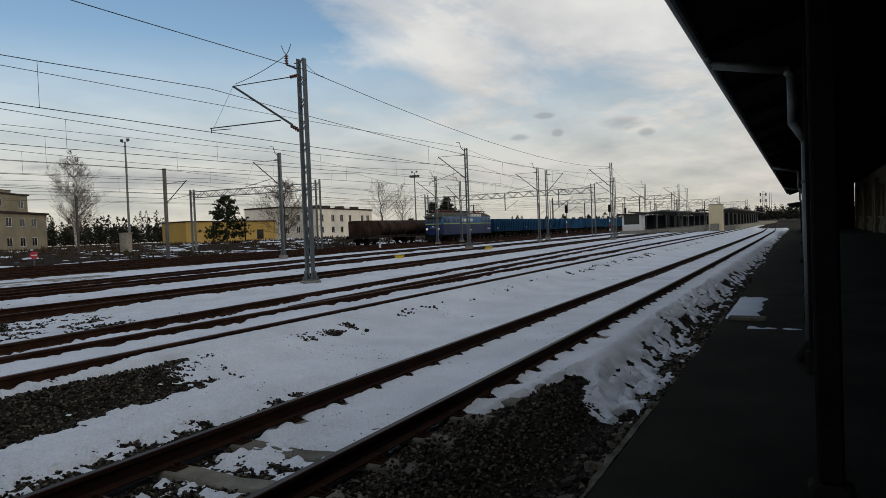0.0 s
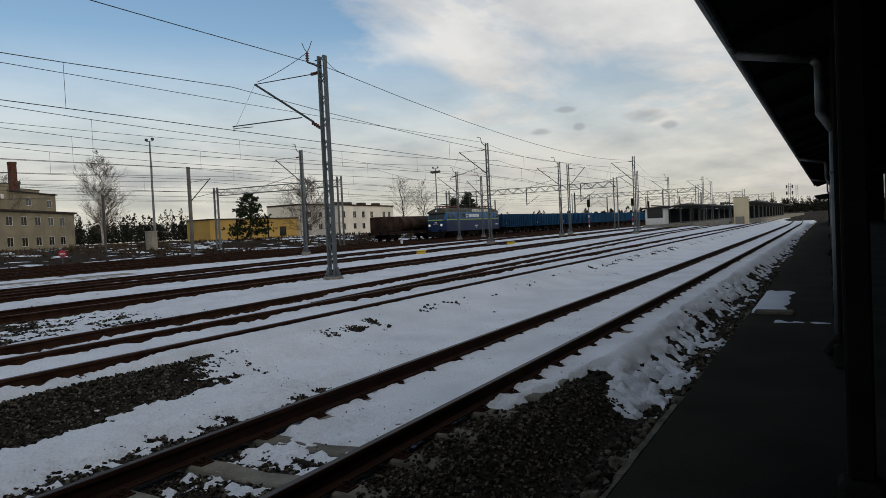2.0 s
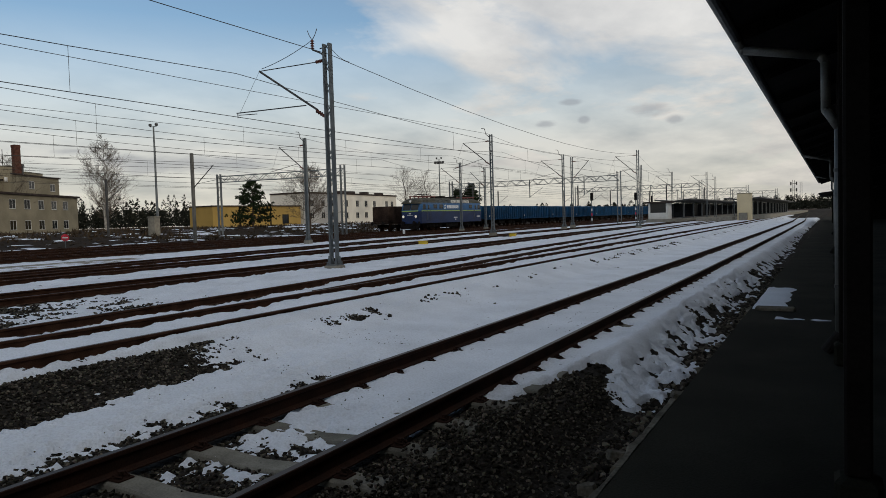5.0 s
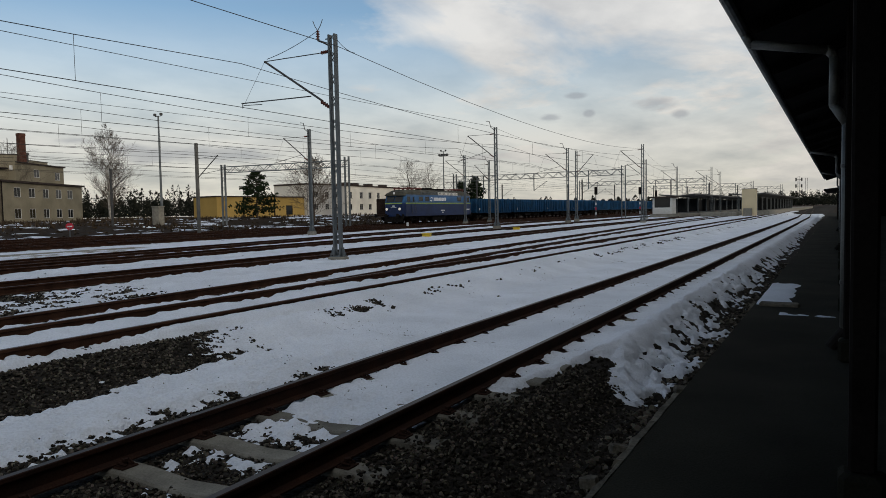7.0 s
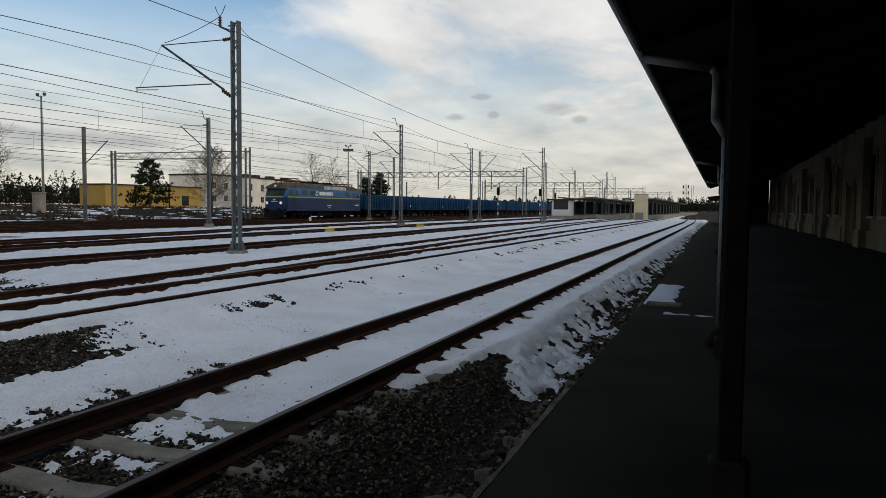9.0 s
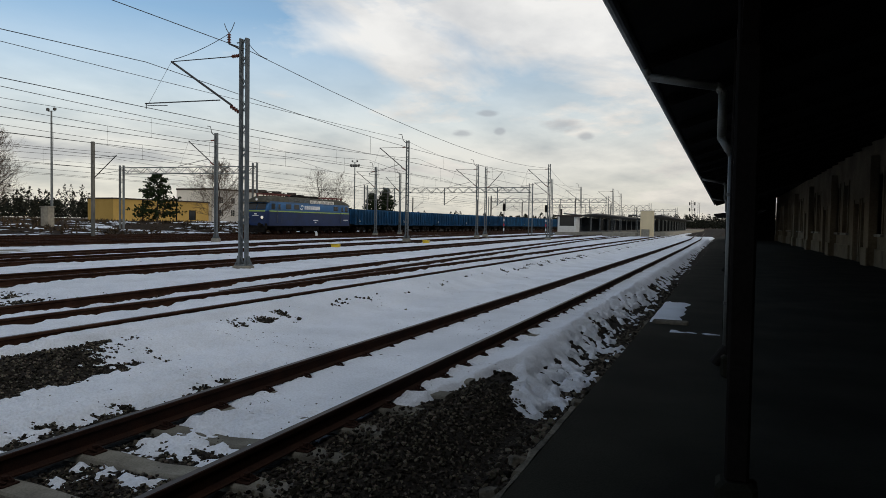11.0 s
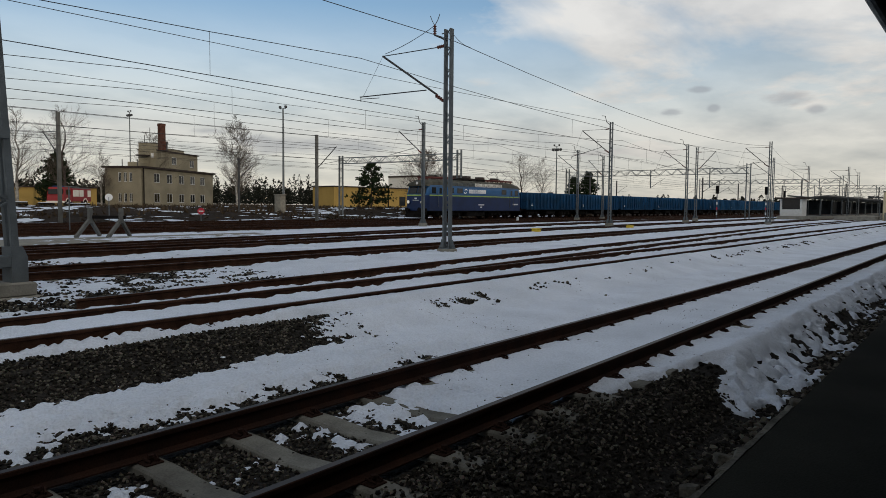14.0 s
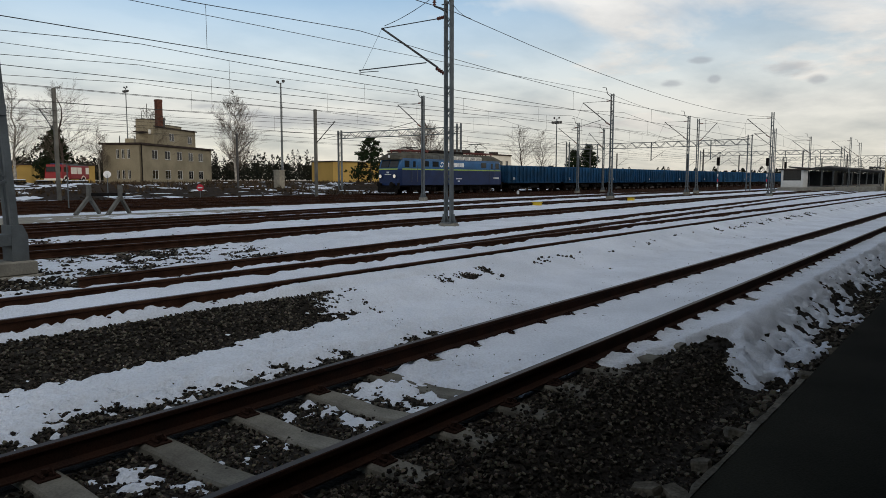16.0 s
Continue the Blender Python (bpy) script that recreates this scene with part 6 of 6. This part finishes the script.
def needle_tree(x, y, z, h, w, seed, label="dark green pine with open branches"):
    rnd = random.Random(seed)
    t = thing("pine_tree", label, "tree", pose(x, y, z), group="pines")
    tr = bmesh.new()
    tube(tr, (0, 0, -1.1), (0.1, 0, h * 0.95), 0.022 * h, 0.02, 7)
    V, F = [], []
    for i in range(int(h * 17)):
        f = rnd.uniform(0.1, 1.0)
        a = rnd.uniform(0, 6.283)
        rad = w * (1.04 - f) ** 0.62 * rnd.uniform(0.4, 1.0) * min(1.0, 0.55 + 2.0 * f)
        base = Vector((0, 0, h * f))
        tip = base + Vector((math.cos(a) * rad, math.sin(a) * rad, rnd.uniform(-0.03, 0.08) * h))
        tube(tr, base, tip, 0.03, 0.01, 3)
        for k in range(22):
            c = base.lerp(tip, rnd.uniform(0.35, 1.05)) + Vector([rnd.gauss(0, 0.16) for _ in range(3)]) * (h / 8)
            s = rnd.uniform(0.14, 0.34) * h / 8
            for _ in range(3):
                dv = Vector([rnd.gauss(0, 1) for _ in range(3)]).normalized() * s
                ev = Vector([rnd.gauss(0, 1) for _ in range(3)]).normalized() * s * 0.45
                b = len(V)
                V += [tuple(c - dv), tuple(c + ev), tuple(c + dv), tuple(c - ev)]
                F.append((b, b + 1, b + 2, b + 3))
    part("trunk", tr, M_BARK, t)
    raw("crown", V, F, M_NEEDLE, t)


def build_forest():
    rnd = random.Random(77)
    V, F = [], []

    def tree(x, y, z, h, w, conifer):
        for k in range(110):
            f = rnd.random()
            a = rnd.uniform(0, 6.283)
            rad = w * ((1 - f) ** 0.8 if conifer else math.sin(math.pi * min(1, f * 0.8 + 0.2)) * 0.9) * math.sqrt(rnd.random())
            c = Vector((x + math.cos(a) * rad, y + math.sin(a) * rad, z + h * (0.08 + 0.92 * f)))
            s = rnd.uniform(0.25, 0.6)
            d = Vector([rnd.gauss(0, 1) for _ in range(3)]).normalized() * s
            e = Vector([rnd.gauss(0, 1) for _ in range(3)]).normalized() * s * 0.6
            b = len(V)
            V.extend([tuple(c - d), tuple(c + e), tuple(c + d), tuple(c - e)])
            F.append((b, b + 1, b + 2, b + 3))

    for i in range(1500):                       # belt behind the yard, from far left to the line's end
        u = i / 1500
        ang = radians(-80 + 84 * u + rnd.uniform(-0.5, 0.5))
        dist = rnd.uniform(205, 270) + 180 * u
        x, y = 3 + math.sin(ang) * dist, math.cos(ang) * dist
        tree(x, y, 1.5, rnd.uniform(4.4, 7.0) * (0.9 if rnd.random() < 0.8 else 1.35) * (1.3 if u < 0.38 else 0.75), rnd.uniform(2.2, 4.2), rnd.random() < 0.6)
    for i in range(260):                       # low dark wood that closes the view down the line
        tree(rnd.uniform(-120, 60), rnd.uniform(640, 700), 0.0, rnd.uniform(9, 15), rnd.uniform(5, 9), rnd.random() < 0.6)
    ob = raw("far_forest", V, F, M_FOREST)
    tagged(ob, "dark belt of mixed woodland behind the yard", "forest", kind="stuff")


def build_scrub():
    rnd = random.Random(8)
    V, F = [], []
    for _ in range(2600):
        x, y = rnd.uniform(-100, -53), rnd.uniform(22, 120)
        if fbm(x, y, 0.08, 21) < 0.0:
            continue
        z = ground_z(x, y)
        for k in range(5):
            a = rnd.uniform(0, 6.28)
            hgt = rnd.uniform(0.15, 0.6)
            dx, dy = math.cos(a) * 0.1, math.sin(a) * 0.1
            tx, ty = rnd.gauss(0, 0.2), rnd.gauss(0, 0.2)
            b = len(V)
            V.extend([(x - dx, y - dy, z - 0.05), (x + dx, y + dy, z - 0.05), (x + tx, y + ty, z + hgt)])
            F.append((b, b + 1, b + 2))
    for _ in range(1500):
        x, y = rnd.uniform(-92, -53), rnd.uniform(20, 110)
        c = Vector((x, y, ground_z(x, y)))
        q = rnd.uniform(0.08, 0.32)
        b = len(V)
        V.extend([tuple(c + Vector((rnd.uniform(-1, 1), rnd.uniform(-1, 1), rnd.uniform(-0.2, 0.7))) * q) for _ in range(5)])
        F.extend([(b, b + 1, b + 2), (b, b + 2, b + 3), (b + 1, b + 3, b + 4), (b + 2, b + 3, b + 4), (b, b + 1, b + 4)])
    tagged(raw("dry_scrub", V, F, M_SCRUB), "dry brown weeds and rubble on the bank", "weeds", kind="stuff")


# ---------------------------------------------------------------- small things
def light_mast(x, y, z, h, label="tall slim white floodlight mast with twin lamps", cabinet=True):
    m = thing("floodlight_mast", label, "light mast", pose(x, y, z), group="floodlight masts")
    bm = bmesh.new(); tube(bm, (0, 0, -1.1), (0, 0, h), 0.16, 0.09, 8); part("mast", bm, M_GALV, m)
    bm = bmesh.new(); tube(bm, (-0.55, 0, h - 0.05), (0.55, 0, h - 0.05), 0.035); part("crossarm", bm, M_DARKSTEEL, m)
    for s in (-0.55, 0.55):
        bm = bmesh.new(); box(bm, (s - 0.14, -0.18, h), (s + 0.14, 0.14, h + 0.32), 0.05); part("floodlight", bm, M_DARKSTEEL, m)
    if "clustered" in label:
        bm = bmesh.new(); tube(bm, (-0.9, 0, h - 1.0), (0.9, 0, h - 1.0), 0.05); part("crossarm", bm, M_DARKSTEEL, m)
        for s in (-0.9, -0.3, 0.3, 0.9):
            bm = bmesh.new(); box(bm, (s - 0.2, -0.25, h - 0.95), (s + 0.2, 0.2, h - 0.5), 0.06); part("floodlight", bm, M_DARKSTEEL, m)


def build_small():
    light_mast(-67.8, 56.9, 1.55, 12.4)
    light_mast(-67.0, 125.0, 1.5, 12.6, "slim grey floodlight mast with clustered lamps")
    light_mast(-152.0, 80.5, 1.5, 21.0, "slim grey floodlight mast with clustered lamps")
    c = thing("switch_cabinet", "grey concrete switch cabinet at the foot of a light mast", "cabinet", pose(-66.6, 55.4, 1.5))
    bm = bmesh.new(); box(bm, (-0.6, -0.4, -0.9), (0.6, 0.4, 1.5), 0.04); part("body", bm, M_CONC, c)
    bm = bmesh.new(); box(bm, (-0.68, -0.48, 1.503), (0.68, 0.48, 1.62), 0.02); part("lid", bm, M_CONC, c)
    # round red stop disc and white disc
    for x, y, zz, mat, lab in ((-52.5, 35.5, 0.95, M_SIGNRED, "round red stop disc with a white bar on a post"), (-56.1, 29.0, 2.1, M_SIGNWHITE, "round white disc sign on a post")):
        s = thing("disc_sign", lab, "sign", pose(x, y, 0.25, 0, 0, 58))
        bm = bmesh.new(); tube(bm, (0, 0, -0.3), (0, 0, zz), 0.04); part("post", bm, M_GALV, s)
        bm = bmesh.new(); tube(bm, (0, 0, zz), (0, -0.03, zz), 0.3, n=24); part("disc", bm, mat, s)
        if mat is M_SIGNRED:
            bm = bmesh.new(); box(bm, (-0.2, -0.045, zz - 0.05), (0.2, -0.033, zz + 0.05)); part("bar", bm, M_SIGNWHITE, s)
    # yellow point-machine boxes
    for x, y in ((-19.15, 37.8), (-18.9, 51.3)):
        b = thing("point_box", "yellow painted trackside point box", "track box", pose(x, y, 0.22, 0, 0, 8), group="point boxes")
        bm = bmesh.new(); box(bm, (-0.24, -0.22, 0), (0.24, 0.22, 0.26), 0.04); part("case", bm, M_YELLOWBOX, b)
        bm = bmesh.new(); box(bm, (-0.27, -0.25, 0.26), (0.27, 0.25, 0.30), 0.015); part("lid", bm, M_YELLOWBOX, b)
        bm = bmesh.new(); tube(bm, (-0.3, 0, 0.08), (-2.2, -0.6, 0.14), 0.035); part("cable", bm, M_UNDER, b)
    # light signals beside the far tracks
    for x, y in ((-31.5, 113.0), (-26.5, 122.0), (-30.0, 150.0)):
        g = thing("light_signal", "dark light signal on a striped post beside the track", "signal", pose(x, y, 0.22), group="light signals")
        bm = bmesh.new(); tube(bm, (0, 0, -0.2), (0, 0, 4.6), 0.07, n=8); part("post", bm, M_GALV, g)
        bm = bmesh.new(); box(bm, (-0.22, -0.12, 3.9), (0.22, 0.12, 5.2), 0.05); part("head", bm, M_UNDER, g)
        for k in range(3):
            bm = bmesh.new(); tube(bm, (0, 0, 0.6 + 0.8 * k), (0, 0, 1.0 + 0.8 * k), 0.1, n=8); part("band", bm, M_SIGNRED if k % 2 else M_SIGNWHITE, g)
    mk = thing("track_marker", "small white marker post between the tracks", "marker", pose(-36.9, 63.5, 0.2))
    bm = bmesh.new(); box(bm, (-0.12, -0.08, -0.1), (0.12, 0.08, 0.55), 0.03); part("post", bm, M_SIGNWHITE, mk)
    # buffer stop: two raking steel frames
    bs = thing("buffer_stop", "weathered steel buffer stop of raking rails", "buffer stop", pose(-29.2, 15.8, 0.28, 0, 0, 35))
    for sx in (-0.75, 0.75):
        bm = bmesh.new()
        bar(bm, (sx, 0, 0.65), (sx, 0, 1.35), 0.14, 0.16)
        bar(bm, (sx, 0.05, 0.78), (sx - 0.1, 1.0, 0.0), 0.13, 0.15)
        bar(bm, (sx, -0.05, 0.78), (sx - 0.1, -1.0, 0.0), 0.13, 0.15)
        bar(bm, (sx, 0.1, 1.3), (sx, 0.1, 0.7), 0.1, 0.12)
        part("rail_frame", bm, M_DARKCONC, bs)
    bm = bmesh.new(); box(bm, (-0.9, 0.1, 0.85), (0.9, 0.25, 1.0), 0.02); part("beam", bm, M_UNDER, bs)
    pv = tagged(thing("loading_strip", "pale worn concrete loading strip with snow", "paving", kind="structure"))
    bm = bmesh.new(); box(bm, (-29.0, 0, 0.0), (-24.6, 24, 0.3), 0.02); part("slab", bm, M_CONC, pv)
    # fire engine in the yard by the house
    f = thing("fire_engine", "red and white fire engine parked by the house", "fire engine", pose(-102.5, 45.8, ground_z(-102.5, 45.8), 0, 0, 41))
    bm = bmesh.new(); loft(bm, [[(-1.2, y, 0.75), (1.2, y, 0.75), (1.2, y + dy * 0.3, 1.75), (1.1, y + dy, 2.8), (-1.1, y + dy, 2.8), (-1.2, y + dy * 0.3, 1.75)] for y, dy in ((-4.2, 0.45), (-2.0, -0.1))]); part("cab", bm, M_REDTRUCK, f)
    bm = bmesh.new(); box(bm, (-1.25, -1.9, 0.8), (1.25, 3.9, 2.68), 0.06); part("body", bm, M_REDTRUCK, f)
    bm = bmesh.new(); box(bm, (-1.2, -1.8, 2.683), (1.2, 3.8, 2.76), 0.02); part("roof_deck", bm, M_GALV, f)
    bm = bmesh.new(); tube(bm, (-0.6, -1.5, 2.95), (-0.6, 3.6, 2.95), 0.05); tube(bm, (-0.2, -1.5, 2.95), (-0.2, 3.6, 2.95), 0.05); box(bm, (-0.65, -1.0, 2.76), (-0.15, -0.9, 2.96)); box(bm, (-0.65, 3.0, 2.76), (-0.15, 3.1, 2.96)); part("ladder", bm, M_GALV, f)
    for s in (-1, 1):
        for y, w in ((-1.7, 1.7), (0.2, 1.25), (2.75, 1.0)):
            bm = bmesh.new(); box(bm, (s * 1.26 - 0.015, y, 1.5), (s * 1.26 + 0.015, y + w, 2.45)); part("shutter", bm, M_WHITE, f)
        bm = bmesh.new(); box(bm, (s * 1.19 - 0.03, -3.55, 1.75), (s * 1.19 + 0.03, -2.35, 2.45)); part("cab_window", bm, M_WINDOW, f)
        for y in (-3.2, 2.0):
            bm = bmesh.new(); tube(bm, (s * 0.85, y, 0.52), (s * 1.27, y, 0.52), 0.52, n=18); w = part("wheel", bm, M_TYRE, f)
            bm = bmesh.new(); tube(bm, (s * 1.27, y, 0.52), (s * 1.3, y, 0.52), 0.24, n=12); part("hub", bm, M_FRAME, w)
            bm = bmesh.new()
            loft(bm, [[(s * 1.26 + o, y + r * math.cos(a), 0.55 + r * math.sin(a)) for r, o in ((0.62, -0.02), (0.74, -0.02), (0.74, 0.03), (0.62, 0.03))] for a in [0.25 + i * 0.33 for i in range(9)]])
            part("wheel_arch", bm, M_WHITE, f)
    bm = bmesh.new(); box(bm, (-1.0, -4.14, 1.8), (1.0, -3.95, 2.5)); part("windscreen", bm, M_WINDOW, f)
    bm = bmesh.new(); box(bm, (-1.24, -4.32, 0.55), (1.24, -4.1, 0.85), 0.04); part("bumper", bm, M_WHITE, f)
    bm = bmesh.new(); box(bm, (-0.8, -3.4, 2.8), (0.8, -3.1, 2.98), 0.04); part("light_bar", bm, M_NAVY, f)
    # thin marker post before the far bank
    mp = thing("marker_post", "thin pale marker post beside a siding", "marker", pose(-36.2, 17.2, 0.2))
    bm = bmesh.new(); tube(bm, (0, 0, -0.2), (0, 0, 2.5), 0.035, n=8); part("post", bm, M_GALV, mp)
    # snow-edged slab at the platform
    s = tagged(thing("broken_slab", "broken concrete slab with a snow patch on the platform edge", "slab", pose(2.3, 13.7, PLAT_Z)))
    bm = bmesh.new(); box(bm, (-0.18, -0.12, -0.05), (0.45, 0.12, 0.06), 0.02); part("slab", bm, M_KERB, s)


def build_plants():
    bare_tree(-99.1, 71.9, 1.6, 14.5, 4, True, 4, 0.12)
    bare_tree(-61.5, 77.5, 0.6, 9.0, 9, False, 4, 0.2, "leafless tree with dense grey twigs")
    bare_tree(-96, 158, 1.6, 14, 15, False, 3, 0.25, "leafless tree with dense grey twigs")
    bare_tree(-112, 196, 1.6, 16, 16, True, 3, 0.2)
    for i, (x, y, hh) in enumerate(((-109.6, 41.4, 14), (-114.0, 50.0, 15), (-124.0, 60.5, 9.5), (-128.0, 73.0, 14), (-152.0, 109.0, 15))):
        bare_tree(x, y, 1.6, hh, 30 + i, i % 2 == 0, 3, 0.2, "leafless roadside tree with thin twigs")
    needle_tree(-71.5, 76.5, 1.3, 6.7, 5.0, 3)
    needle_tree(-77, 159, 1.5, 8.6, 5.0, 6, "dark green spruce behind the train")
    needle_tree(-80.3, 157.5, 1.5, 7.4, 4.6, 7, "dark green spruce behind the train")
    needle_tree(-118.0, 50.5, 1.6, 8.2, 4.6, 8, "dark spreading evergreen by the yard")


build_ground()
build_tracks()
build_platform()
build_canopy()
build_station()
build_far_end()
build_overhead()
LOCO, WAGONS = build_train()
build_parked_wagon()
build_signal_house()
build_yellow_hall()
build_office()
build_platform_hall()
build_yellow_shed()
build_forest()
build_plants()
build_scrub()
build_small()
build_stones()


def motions():
    gap0, pitch = 18.3 + 1.15, 12.9 + 1.05
    walk(LOCO, [(t, pose(TRAIN_X, y, 0.40)) for t, y in FRONT])
    for i, w in enumerate(WAGONS):
        walk(w, [(t, pose(TRAIN_X, y + gap0 + pitch * i, 0.40)) for t, y in FRONT])


motions()
